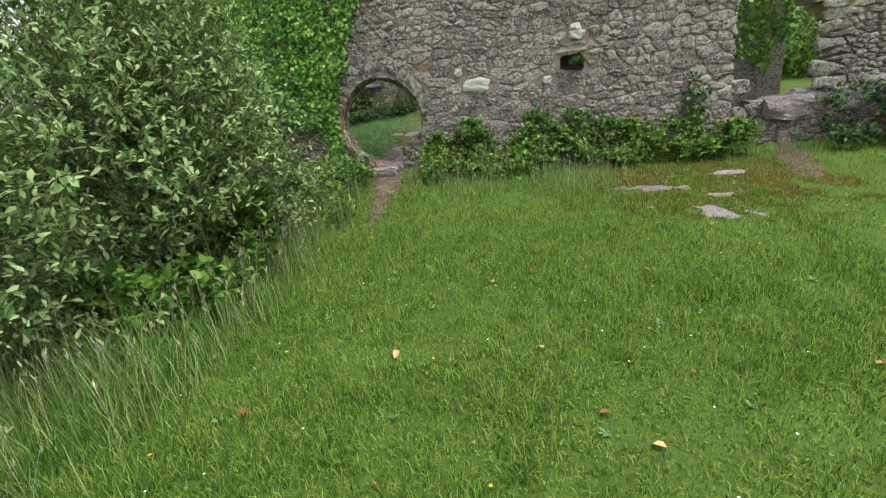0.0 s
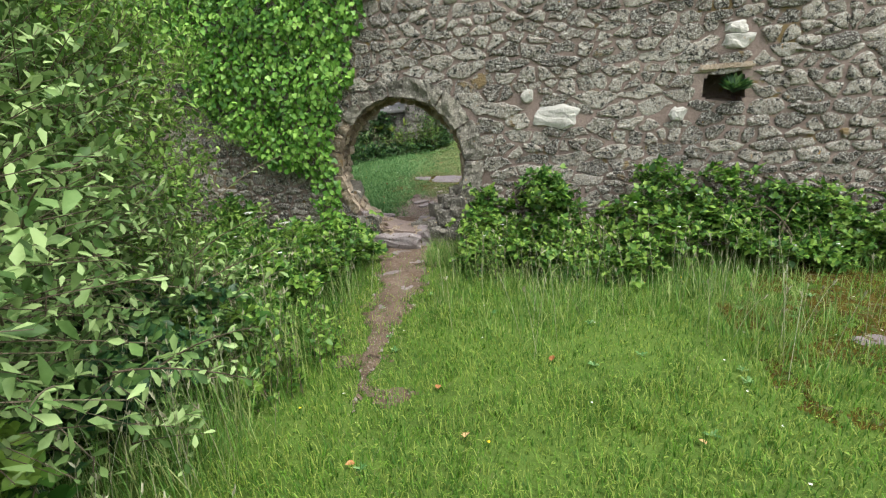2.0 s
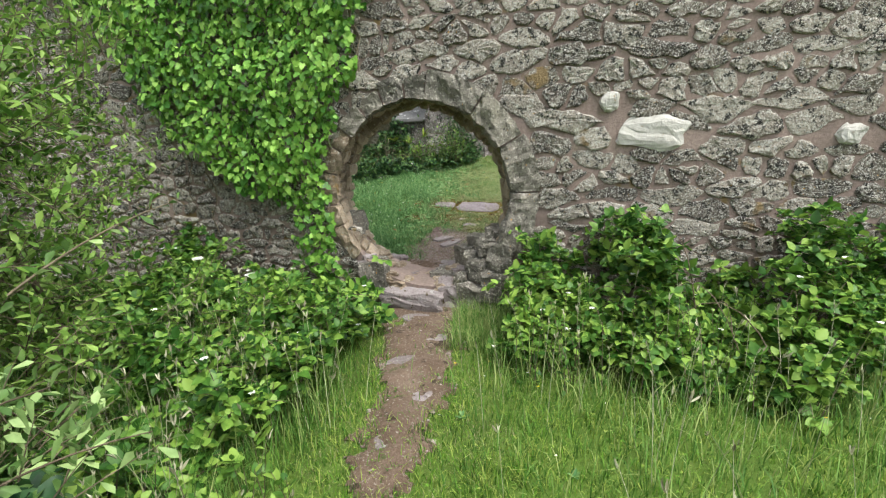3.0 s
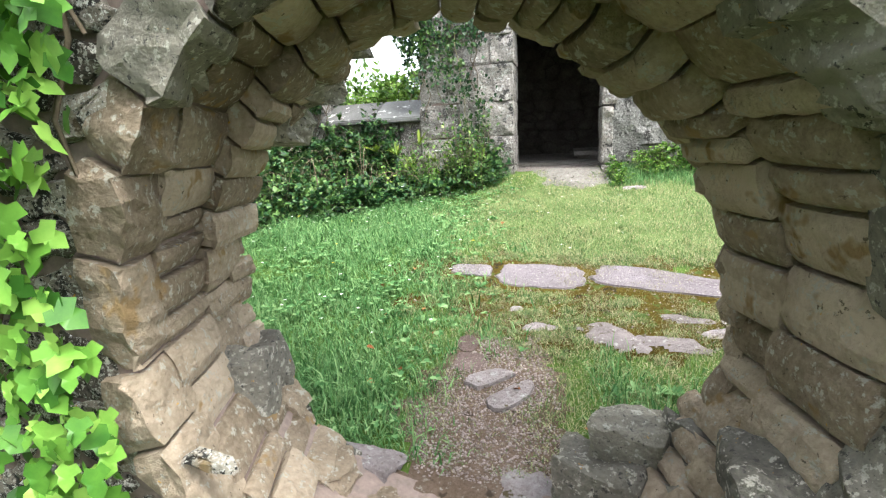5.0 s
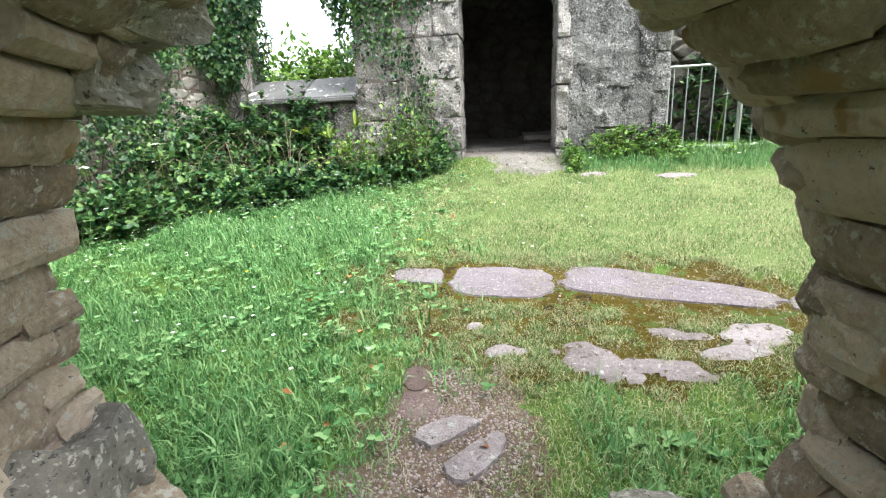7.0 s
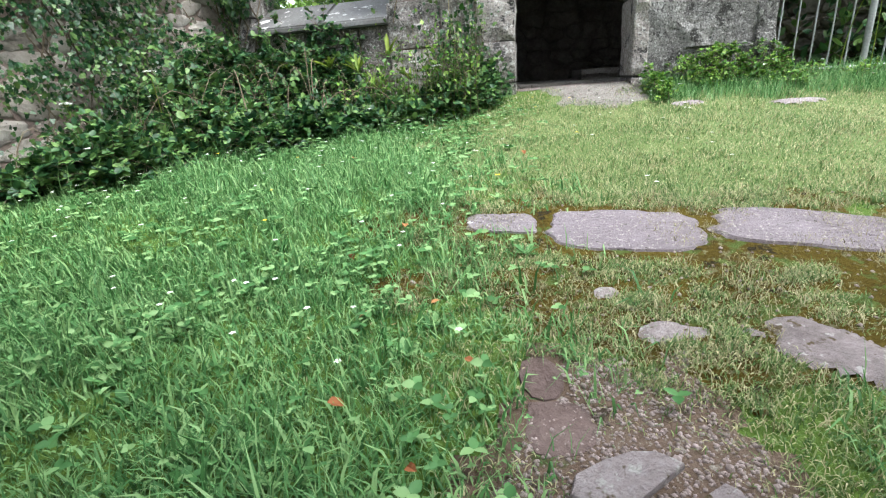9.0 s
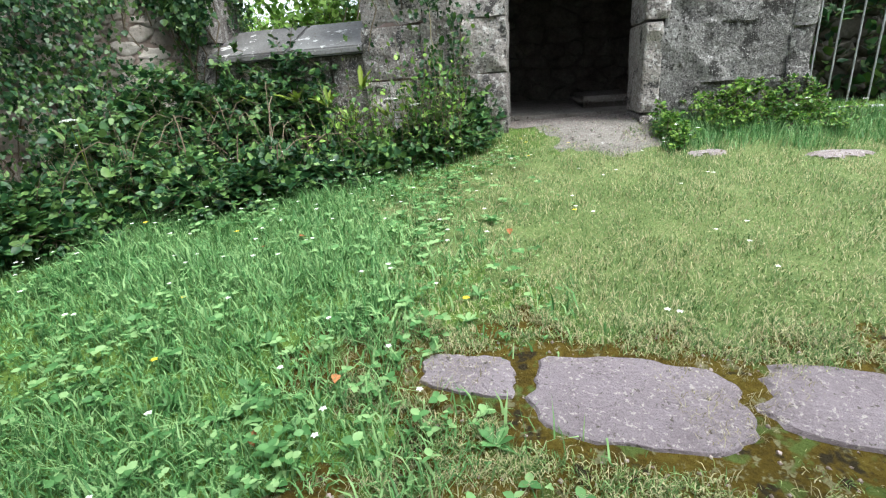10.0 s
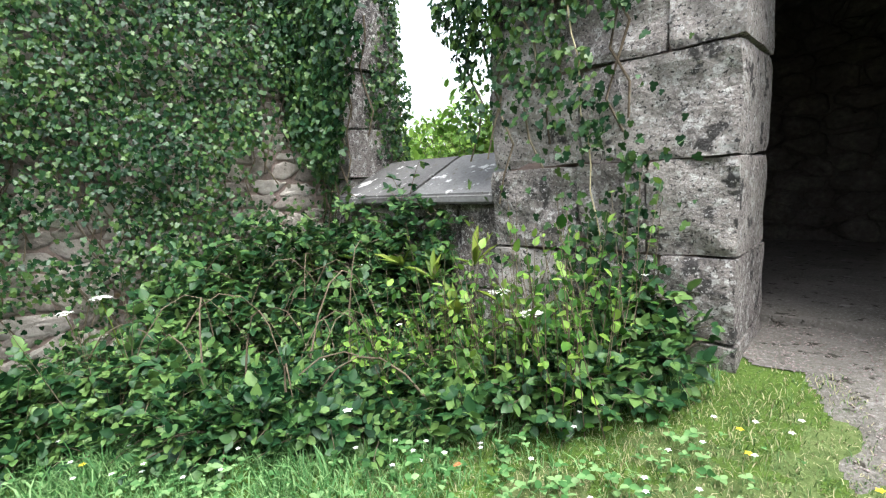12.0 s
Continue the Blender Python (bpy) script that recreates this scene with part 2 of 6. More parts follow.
M_YELLOWLEAF = material("young_willow_leaves", [(0.048, 0.114, 0.017), (0.104, 0.204, 0.032), (0.180, 0.314, 0.057), (0.288, 0.427, 0.104)], 1.1, rough=0.5, vary=0.5, leaf=0.3, **GREEN)
M_BRAMBLE = material("bramble_leaves", [(0.026, 0.083, 0.012), (0.063, 0.155, 0.023), (0.125, 0.243, 0.037), (0.229, 0.353, 0.065)], 1.5, rough=0.45, vary=0.5, leaf=0.3, **GREEN)
# Darker bramble green; ditch and undergrowth shade is put into this leaf colour.
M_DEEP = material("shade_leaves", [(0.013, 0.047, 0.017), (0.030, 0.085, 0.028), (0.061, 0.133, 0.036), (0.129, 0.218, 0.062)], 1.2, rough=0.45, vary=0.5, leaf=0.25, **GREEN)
M_IVY = material("ivy_leaves", [(0.042, 0.131, 0.019), (0.101, 0.238, 0.034), (0.171, 0.354, 0.055), (0.285, 0.478, 0.096)], 1.6, rough=0.38, vary=0.45, leaf=0.2, **GREEN)
M_IVYDARK = material("old_ivy_leaves", [(0.008, 0.032, 0.012), (0.019, 0.058, 0.020), (0.039, 0.090, 0.024), (0.085, 0.145, 0.035)], 1.3, rough=0.38, vary=0.4, leaf=0.18, **GREEN)
M_FARLEAF = material("hedge_leaves", [(0.081, 0.176, 0.027), (0.162, 0.297, 0.047), (0.270, 0.419, 0.081)], 0.7, rough=0.5, vary=0.5, leaf=0.3, **GREEN)
M_FERN = material("fern_fronds", [(0.064, 0.113, 0.014), (0.128, 0.194, 0.024), (0.211, 0.267, 0.041)], 3, rough=0.5, vary=0.5, leaf=0.3, **GREEN)
M_WHITE = material("white_petals", [(0.62, 0.62, 0.58), (0.75, 0.75, 0.72), (0.82, 0.82, 0.8)], 5, 30, 0.8, 0, 0.2, per="island")
M_YELLOW = material("yellow_petals", [(0.6, 0.42, 0.02), (0.7, 0.52, 0.03), (0.75, 0.6, 0.05)], 5, 30, 0.6, 0, 0.2, per="island")
M_DRYLEAF = material("fallen_leaf_brown", [(0.22, 0.08, 0.03), (0.4, 0.19, 0.08), (0.52, 0.34, 0.17)], 30, 90, 0.8, 0.2, 0.6)
M_STRAWBLADE = material("dead_grass", [(0.129, 0.107, 0.051), (0.230, 0.203, 0.111), (0.331, 0.309, 0.192)], 2, rough=0.8, vary=0.7, leaf=0.2, **GREEN)
M_FLOOR = material("trodden_grit", [(0.094, 0.085, 0.075), (0.175, 0.160, 0.144), (0.263, 0.244, 0.225)], 3.5, 60, 0.95, 0.8, 0, spots=[((0.27, 0.255, 0.24), 0.012, 0.45), ((0.05, 0.045, 0.035), 0.07, 0.35), ((0.3, 0.285, 0.27), 0.1, 0.25)])

# ---- plant builders ----
def unit(v):
    return v / np.maximum(np.linalg.norm(v, axis=-1, keepdims=True), 1e-9)


def outline_leaf(pts):
    """A leaf folded along its midrib: outline points (along, across, lift) of one half."""
    v = [(0, 0, 0)] + [(a, b, c) for a, b, c in pts] + [(1, 0, -0.08)] + [(a, -b, c) for a, b, c in reversed(pts)]
    v.append((0.5, 0, -0.02))
    k = len(v) - 1
    return np.array(v), np.array([(i, (i + 1) % k, k) for i in range(k)])


LEAF_OVATE = outline_leaf([(0.25, 0.3, 0.07), (0.65, 0.27, 0.05)])
LEAF_WILLOW = outline_leaf([(0.32, 0.12, 0.03), (0.72, 0.2, 0.04)])
LEAF_BROAD = outline_leaf([(0.1, 0.23, 0.05), (0.42, 0.37, 0.07), (0.76, 0.23, 0.03)])
LEAF_IVY = outline_leaf([(-0.12, 0.26, 0.03), (0.2, 0.5, -0.02), (0.38, 0.27, 0.05), (0.62, 0.33, 0.0)])
LEAF_STRAP = outline_leaf([(0.3, 0.08, 0.04), (0.7, 0.085, 0.02)])


def leaf_arrays(shape, pos, normal, along, size):
    """Vertices and triangles of many leaves."""
    v, f = shape
    normal, along = unit(normal), unit(along)
    side = unit(np.cross(normal, along))
    normal = np.cross(along, side)
    n = len(pos)
    out = pos[:, None, :] + size[:, None, None] * (v[None, :, 0:1] * along[:, None, :] + v[None, :, 1:2] * side[:, None, :] + v[None, :, 2:3] * normal[:, None, :])
    faces = f[None] + (np.arange(n) * len(v))[:, None, None]
    return out.reshape(-1, 3), faces.reshape(-1, 3)


def joined(arrays):
    vs, fs, k = [], [], 0
    for v, f in arrays:
        vs.append(v)
        fs.append(f + k)
        k += len(v)
    return np.concatenate(vs), np.concatenate(fs)


def tube_arrays(lines, radius, tip=0.3, sides=4):
    """Tapered tubes along lines of points of equal count: lines (n, k, 3)."""
    lines = np.asarray(lines, float)
    n, k, _ = lines.shape
    radius = np.broadcast_to(np.asarray(radius, float), (n,))
    d = unit(np.gradient(lines, axis=1))
    a = unit(np.cross(d, np.array([0.31, 0.22, 0.92])))
    b = np.cross(d, a)
    taper = np.linspace(1, tip, k)[None, :, None]
    rings = [lines + (radius[:, None, None] * taper) * (math.cos(t) * a + math.sin(t) * b) for t in np.arange(sides) * 2 * math.pi / sides]
    v = np.stack(rings, 2).reshape(n, k * sides, 3)
    f = []
    for i in range(k - 1):
        for s in range(sides):
            p, q = i * sides + s, i * sides + (s + 1) % sides
            f += [(p, q, q + sides), (p, q + sides, p + sides)]
    f = np.array(f)[None] + (np.arange(n) * k * sides)[:, None, None]
    return v.reshape(-1, 3), f.reshape(-1, 3)


def blade_arrays(x, y, length, width, lean, z=None):
    """Grass blades: two-segment tapering strips that bend over."""
    n = len(x)
    z = ground_z(x, y) - 0.005 if z is None else z
    a = rng.uniform(0, 2 * math.pi, n)
    dx, dy = np.cos(a), np.sin(a)
    b = a + math.pi / 2 + rng.normal(0, 0.5, n)
    wx, wy = np.cos(b) * width / 2, np.sin(b) * width / 2
    base = np.stack([x, y, z], 1)
    l1, l2 = length * 0.55, length * 0.45
    t1, t2 = lean * 0.45, lean * 1.3
    mid = base + np.stack([dx * np.sin(t1) * l1, dy * np.sin(t1) * l1, np.cos(t1) * l1], 1)
    tip = mid + np.stack([dx * np.sin(t2) * l2, dy * np.sin(t2) * l2, np.cos(t2) * l2], 1)
    w = np.stack([wx, wy, np.zeros(n)], 1)
    v = np.stack([base - w, base + w, mid - w * 0.75, mid + w * 0.75, tip], 1).reshape(-1, 3)
    f = np.array([(0, 1, 3), (0, 3, 2), (2, 3, 4)])[None] + (np.arange(n) * 5)[:, None, None]
    return v, f.reshape(-1, 3)


def stuff(name, arrays, mat, label, category, parent=None):
    v, f = arrays
    ob = mesh_ob(name, v, f, mat, parent)
    if parent is None:
        tagged(ob, label, category, kind="stuff")
    else:
        ob["kind"] = "stuff"
        if label:
            ob["label"] = label
    return ob


def random_dirs(n, up=0.0):
    d = unit(rng.normal(size=(n, 3)))
    d[:, 2] += up
    return unit(d)


def thicket(name, label, category, pts, out_dir, leaf_mat, leaf_size, shape=LEAF_OVATE, per_twig=7, twig=0.25, three=True, stems=(), flowers=0, up=0.5, droop=0.2, stem_r=0.006):
    """A shrub or bramble: an empty with stems, many leafy twigs and flowers. pts: where twigs begin; out_dir: which way they grow."""
    root = new(name)
    root.empty_display_size = 0.2
    n = len(pts)
    d = unit(out_dir + rng.normal(0, 0.55, (n, 3)) + np.array([0, 0, up]))
    L = twig * rng.uniform(0.6, 1.4, n)
    s = np.linspace(0, 1, 4)[None, :, None]
    sag = np.zeros((n, 4, 3))
    sag[:, :, 2] = -droop * L[:, None] * (np.linspace(0, 1, 4) ** 2)[None]
    lines = pts[:, None, :] + d[:, None, :] * L[:, None, None] * s + sag
    arr = []
    for j in range(per_twig):
        u = (j + rng.uniform(0.2, 0.9, n)) / per_twig * 3
        i = np.minimum(u.astype(int), 2)
        fr = (u - i)[:, None]
        at = lines[np.arange(n), i] * (1 - fr) + lines[np.arange(n), i + 1] * fr
        along = unit(d * 0.6 + random_dirs(n, 0.15) * 1.1)
        nor = unit(np.array([0, 0, 1.0]) + 0.45 * unit(out_dir) + rng.normal(0, 0.42, (n, 3)))
        size = leaf_size * rng.uniform(0.55, 1.25, n) * (1 - 0.25 * (j == per_twig - 1))
        if three:
            side = unit(np.cross(nor, along))
            at = at + along * size[:, None] * 0.4
            arr.append(leaf_arrays(shape, at, nor, along, size))
            for sg in (1, -1):
                arr.append(leaf_arrays(shape, at, nor + sg * 0.25 * side, along * 0.25 + sg * side, size * 0.85))
        else:
            arr.append(leaf_arrays(shape, at, nor, along, size))
    stuff("leaves", joined(arr), leaf_mat, "", "", root)
    stuff("brushwood", tube_arrays(lines, stem_r * 0.5, 0.4, 3), M_BARK, "", "", root)
    for st in stems:
        v, f = tube_arrays(np.array([st[0]]), st[1], 0.35, 6)
        mesh_ob("stem", v, f, M_BARK, root, True)
    if flowers:
        k = rng.choice(n, flowers)
        c = lines[k, 3] + np.array([0, 0, 0.015])
        stuff("blossom", joined([leaf_arrays(LEAF_OVATE, c, np.array([0, 0, 1.0]) + rng.normal(0, 0.3, (flowers, 3)), np.stack([np.cos(a + 0 * k), np.sin(a + 0 * k), 0.2 + 0 * k], 1), np.full(flowers, 0.02)) for a in np.arange(5) * 2 * math.pi / 5]), M_WHITE, "small white bramble blossom", "", root)
    return tagged(root, label, category)


def bezier(a, b, c, k=8):
    a, b, c = map(np.array, (a, b, c))
    t = np.linspace(0, 1, k)[:, None]
    return (1 - t) ** 2 * a + 2 * t * (1 - t) * b + t * t * c


def in_blobs(blobs, n, shell=0.55):
    """Points in a cluster of ellipsoids, more of them near the outside, with the way outward."""
    vol = np.array([b[3] * b[4] * b[5] for b in blobs]) ** 0.8
    k = rng.choice(len(blobs), n, p=vol / vol.sum())
    b = np.array(blobs)[k]
    d = unit(rng.normal(size=(n, 3)))
    r = shell + (1 - shell) * rng.uniform(0, 1, n) ** 0.6
    r = r * (1 + 0.18 * np.sin(d[:, 0] * 7 + k) * np.cos(d[:, 2] * 6 + k * 2))
    return b[:, :3] + d * b[:, 3:] * r[:, None], d


def ivy_on(name, label, inside, u0, u1, v0, v1, place, normal, n, size, mat, lift=0.05):
    """Ivy leaves over a wall: inside(u, v) is the share covered, place(u, v, h) the point on the wall."""
    root = new(name)
    u, v = rng.uniform(u0, u1, n), rng.uniform(v0, v1, n)
    keep = rng.uniform(0, 1, n) < inside(u, v)
    u, v = u[keep], v[keep]
    m = len(u)
    bulge = 0.5 + 0.5 * smooth_noise(u, v, 0.33, 11)
    h = 0.02 + lift * (0.35 + bulge) * rng.uniform(0.2, 1, m)
    at = place(u, v, h)
    nor = unit(np.array(normal) * 1.0 + np.array([0, 0, 0.55]) + rng.normal(0, 0.3, (m, 3)))
    along = unit(np.array([0, 0, -1.0]) + rng.normal(0, 0.55, (m, 3)))
    stuff("leaves", leaf_arrays(LEAF_IVY, at, nor, along, size * rng.uniform(0.5, 1.25, m)), mat, "", "", root)
    k = max(6, m // 220)
    i = rng.choice(m, k)
    lines = np.stack([place(u[i] + 0.05 * np.sin(s * 9 + i), v[i] - 0.7 * s, 0.015 + 0 * u[i]) for s in np.linspace(0, 1, 6)], 1)
    stuff("vines", tube_arrays(lines, 0.007, 0.7, 4), M_BARK, "", "", root)
    return tagged(root, label, "ivy")


def settle(root, base):
    """Move an empty to its base without moving its parts."""
    root.location = base
    for ch in root.children:
        ch.data.transform(Matrix.Translation(-Vector(base)))
    return root

# ---- ground ----
def axis(lo, hi, step_fine):
    near = np.arange(lo, hi + 1e-6, step_fine)
    far = np.array([0.4, 1, 2, 4, 8, 15, 30, 60, 120, 300, 900])
    return np.concatenate([lo - far[::-1], near, hi + far])


gx, gy = axis(-6, 9, 0.1), axis(-9, 9, 0.1)
X, Y = np.meshgrid(gx, gy)
i = (np.arange(len(gy) - 1)[:, None] * len(gx) + np.arange(len(gx) - 1)[None]).ravel()
ground = mesh_ob("ground", np.stack([X.ravel(), Y.ravel(), ground_z(X, Y).ravel()], 1), np.stack([i, i + 1, i + 1 + len(gx), i + len(gx)], 1), M_SOIL, smooth=True)
tagged(ground, "uneven turf and soil under the grass", "ground", kind="structure")


def blot(cx, cy, rx, ry, seed, turn=0.0, rough=0.22):
    """A test for points inside an uneven patch: below 1 is inside."""
    def inside(x, y):
        c, s = math.cos(turn), math.sin(turn)
        u, v = (x - cx) * c + (y - cy) * s, -(x - cx) * s + (y - cy) * c
        return np.hypot(u / rx, v / ry) + rough * smooth_noise(x, y, 0.22, seed) + rough * 0.6 * smooth_noise(x, y, 0.07, seed + 1)
    return inside


def patch(name, inside, box, mat, label, category, lift=0.008, cell=0.03, relief=0.0):
    """A thin sheet of earth, moss or rock that follows the ground inside an uneven outline."""
    xs, ys = np.arange(box[0], box[1], cell), np.arange(box[2], box[3], cell)
    PX, PY = np.meshgrid(xs, ys)
    val = inside(PX, PY)
    PZ = ground_z(PX, PY) + lift * np.clip((1.15 - val) * 4, -1.5, 1) + relief * np.clip(1 - val, 0, 0.5) * (1 + 0.7 * smooth_noise(PX, PY, 0.13, 9) + 0.3 * smooth_noise(PX, PY, 0.05, 19))
    nx = len(xs)
    q = (np.arange(len(ys) - 1)[:, None] * nx + np.arange(nx - 1)[None])
    keep = (val[:-1, :-1] < 1.12) & (val[1:, 1:] < 1.12)
    q = q[keep]
    ob = mesh_ob(name, np.stack([PX.ravel(), PY.ravel(), PZ.ravel()], 1), np.stack([q, q + 1, q + 1 + nx, q + nx], 1), mat, smooth=True)
    return tagged(ob, label, category, kind="structure")


def path_inside(x, y):
    mid = np.interp(y, [-4.2, -2.4, -1.6, -0.6, 0.1, 0.6, 1.0, 1.6], [0.75, 0.35, 0.22, 0.02, -0.22, -0.3, -0.32, -0.2])
    wide = np.interp(y, [-3.4, -2.5, -1.9, -0.3, 0.3, 0.7, 1.1, 1.7], [0.0, 0.07, 0.2, 0.24, 0.5, 0.36, 0.3, 0.04])
    return np.abs(x - mid) / wide + 0.4 * smooth_noise(x, y, 0.2, 21) + 0.4 * smooth_noise(x, y, 0.07, 22) + 0.25 * step(-1.8, -2.8, y) * (1.0 + 1.2 * smooth_noise(x, y, 0.3, 23)) + 6 * step(0.55, 0.8, y) + 6 * step(-3.1, -3.4, y)


moss_inside = blot(0.35, 1.9, 1.3, 0.5, 31, -0.14, 0.3)
door_blot = blot(-0.0, 5.0, 0.4, 0.74, 41, 0.2, 0.2)


def door_inside(x, y):
    return np.where((np.abs(x + 0.1) < 0.55) & (y > 4.9 + 0.06 * smooth_noise(x, y, 0.1, 43)), 0.5, door_blot(x, y))


yard_inside = blot(4.55, -1.75, 1.45, 1.25, 51, 0.2, 0.4)
rocks = [  # bare rock showing through: centre, half-sizes, turn
    (0.26, 1.45, 0.13, 0.075, -0.8), (0.38, 1.4, 0.1, 0.06, 0.3), (0.85, 1.61, 0.16, 0.05, 0.3), (0.47, 1.46, 0.15, 0.065, 0.1), (0.72, 1.55, 0.17, 0.06, 0.2), (0.62, 1.67, 0.15, 0.05, -0.2), (0.92, 1.68, 0.14, 0.05, 0.2), (-0.26, 1.74, 0.06, 0.045, 0.3), (-0.23, 1.62, 0.065, 0.04, -0.5), (-0.12, 1.55, 0.06, 0.035, 0.3), (0.08, 1.55, 0.05, 0.03, 0),
]
lawn_rocks = [(4.45, -3.1, 0.3, 0.2, 0.5), (3.95, -2.0, 0.33, 0.12, 0.05), (5.0, -1.35, 0.45, 0.08, 0.1), (4.7, -2.3, 0.12, 0.06, 0.3)]
doorway_rocks = [(0.68, 4.2, 0.18, 0.06, 0.15), (1.3, 4.12, 0.14, 0.05, 0)]
patch("dirt_path", path_inside, (-0.95, 1.2, -4.2, 1.8), M_DIRT, "trodden earth path with small stones", "path", relief=0.04)
patch("gravel_bed", blot(-0.27, 0.95, 0.33, 0.55, 71, 0.0, 0.35), (-1.0, 0.6, 0.3, 1.9), M_DIRT, "bed of fine grey gravel inside the gate", "path")
patch("court_turf", blot(1.0, 3.55, 2.1, 1.15, 85, 0.0, 0.2), (-1.6, 3.6, 2.2, 4.9), M_TURF, "pale worn turf of the court", "ground", lift=0.003, cell=0.06)
patch("moss_patch", moss_inside, (-1.4, 2.4, 1.2, 2.7), M_MOSS, "brown and yellow dry moss over thin soil", "moss")
patch("threshold_path", door_inside, (-0.95, 0.9, 3.4, 5.6), M_FLOOR, "grey trodden grit before the doorway", "path", lift=0.007, cell=0.013)
patch("bare_yard", yard_inside, (2.8, 6.4, -3.4, -0.2), M_MOSS, "thin mossy turf with bare stone", "ground")
patch("side_path", blot(6.1, -0.9, 0.2, 0.9, 61, -0.2, 0.25), (5.4, 6.9, -2.2, 0.2), M_DIRT, "pinkish trodden path to the ruined window", "path")
patch("worn_turf", blot(0.33, -2.65, 0.24, 0.12, 81, 0.3, 0.7), (-0.1, 0.8, -3.0, -2.3), M_DIRT, "bare trodden earth showing through the grass", "path")
patch("worn_turf", blot(0.66, -3.0, 0.16, 0.1, 83, 0.0, 0.7), (0.3, 1.0, -3.3, -2.7), M_DIRT, "bare trodden earth showing through the grass", "path")
rock_tests = []
for cx, cy, rx, ry, turn in rocks + lawn_rocks + doorway_rocks:
    test = blot(cx, cy, rx, ry, int(cx * 100) + 7, turn, 0.75)
    rock_tests.append(test)
    ob = patch("flat_rock", test, (cx - rx * 1.5 - 0.1, cx + rx * 1.5 + 0.1, cy - rx * 1.5 - 0.1, cy + rx * 1.5 + 0.1), M_ROCK, "flat pale pinkish grey rock lying flush in the turf", "rock", lift=0.01, cell=0.018, relief=0.011)


# ---- stone pieces ----
def courses(x0, x1, z0, z1, r, low=0.06, high=0.17, wmin=0.1, wmax=0.5, gap=0.028):
    """Rough courses of rubble: centre and size of each stone."""
    z = z0
    while z < z1:
        h = r.uniform(low, high)
        x = x0 - r.uniform(0, 0.2)
        while x < x1:
            w = np.clip(h * r.uniform(0.9, 3.2), wmin, wmax)
            hh = h * r.uniform(0.7, 1.1)
            yield x + w / 2, z + h / 2 + r.uniform(-0.3, 0.3) * h + 0.05 * math.sin(x * 1.7 + z * 3), w - gap, hh - gap * 0.6
            x += w
        z += h * 0.97


def rubble_cells(sites, r, joint=0.0075, squash=2.0, reach=0.36):
    """Fit irregular stones together: each site keeps the ground nearer to it than to its neighbours. Gives site and outline."""
    pts = np.array([(x, z * squash) for x, z in sites])
    order = np.argsort(pts[:, 0])
    sx = pts[order, 0]
    for k, (px, pz) in enumerate(pts):
        lo, hi = np.searchsorted(sx, (px - reach * 2, px + reach * 2))
        near = order[lo:hi]
        near = near[(np.abs(pts[near, 1] - pz) < reach * 2) & (near != k)]
        dist = np.hypot(pts[near, 0] - px, pts[near, 1] - pz)
        near = near[np.argsort(dist)[:14]]
        poly = [(-reach, -reach * 0.9), (reach, -reach * 0.9), (reach, reach * 0.9), (-reach, reach * 0.9)]
        for j in near:
            dx, dz = pts[j, 0] - px, pts[j, 1] - pz
            dd = math.hypot(dx, dz)
            c = dd / 2 - joint * r.uniform(0.3, 2.8)
            nx, nz = dx / dd, dz / dd
            out = []
            for (ax, az), (bx, bz) in zip(poly, poly[1:] + poly[:1]):
                da, db = ax * nx + az * nz - c, bx * nx + bz * nz - c
                if da <= 0:
                    out.append((ax, az))
                if da * db < 0:
                    t = da / (da - db)
                    out.append((ax + (bx - ax) * t, az + (bz - az) * t))
            poly = out
            if len(poly) < 3:
                break
        if len(poly) >= 3:
            poly = [(x, z / squash) for x, z in poly]
            w = max(p[0] for p in poly) - min(p[0] for p in poly)
            h = max(p[1] for p in poly) - min(p[1] for p in poly)
            if w > 0.035 and h > 0.03:
                yield sites[k], poly, w, h


def cell_stone(poly, d, r):
    """A rough stone with the given outline, its face broken and its arrises worn; back at y = 0."""
    ring = []
    for (ax, az), (bx, bz) in zip(poly, poly[1:] + poly[:1]):
        ln = math.hypot(bx - ax, bz - az)
        for t in ((0.2, 0.5, 0.8) if ln > 0.07 else (0.3, 0.7) if ln > 0.025 else (0.5,)):
            j = 0.1 * ln
            ring.append((ax + (bx - ax) * t + r.uniform(-j, j), az + (bz - az) * t + r.uniform(-j, j)))
    n = len(ring)
    cx, cz = sum(p[0] for p in ring) / n, sum(p[1] for p in ring) / n
    tx, tz = r.uniform(-1.0, 1.0), r.uniform(-2.2, 2.2)
    v = [(x, 0.0, z) for x, z in ring]
    v += [(x + (cx - x) * 0.02, -d * r.uniform(0.45, 0.8), z + (cz - z) * 0.02) for x, z in ring]
    for k, e in ((0.86, 1.0), (0.45, 1.05)):
        v += [(cx + (x - cx) * k + r.uniform(-0.006, 0.006), -d * (e + r.uniform(-0.22, 0.22) + tx * (x - cx) + tz * (z - cz)), cz + (z - cz) * k + r.uniform(-0.005, 0.005)) for x, z in ring]
    v.append((cx, -d * r.uniform(0.9, 1.2), cz))
    f = []
    for a in (0, n, 2 * n):
        for i in range(n):
            j = (i + 1) % n
            f += [(a + i, a + j, a + n + j), (a + i, a + n + j, a + n + i)]
    f += [(3 * n + i, 3 * n + (i + 1) % n, 4 * n) for i in range(n)]
    return np.array(v), np.array(f)


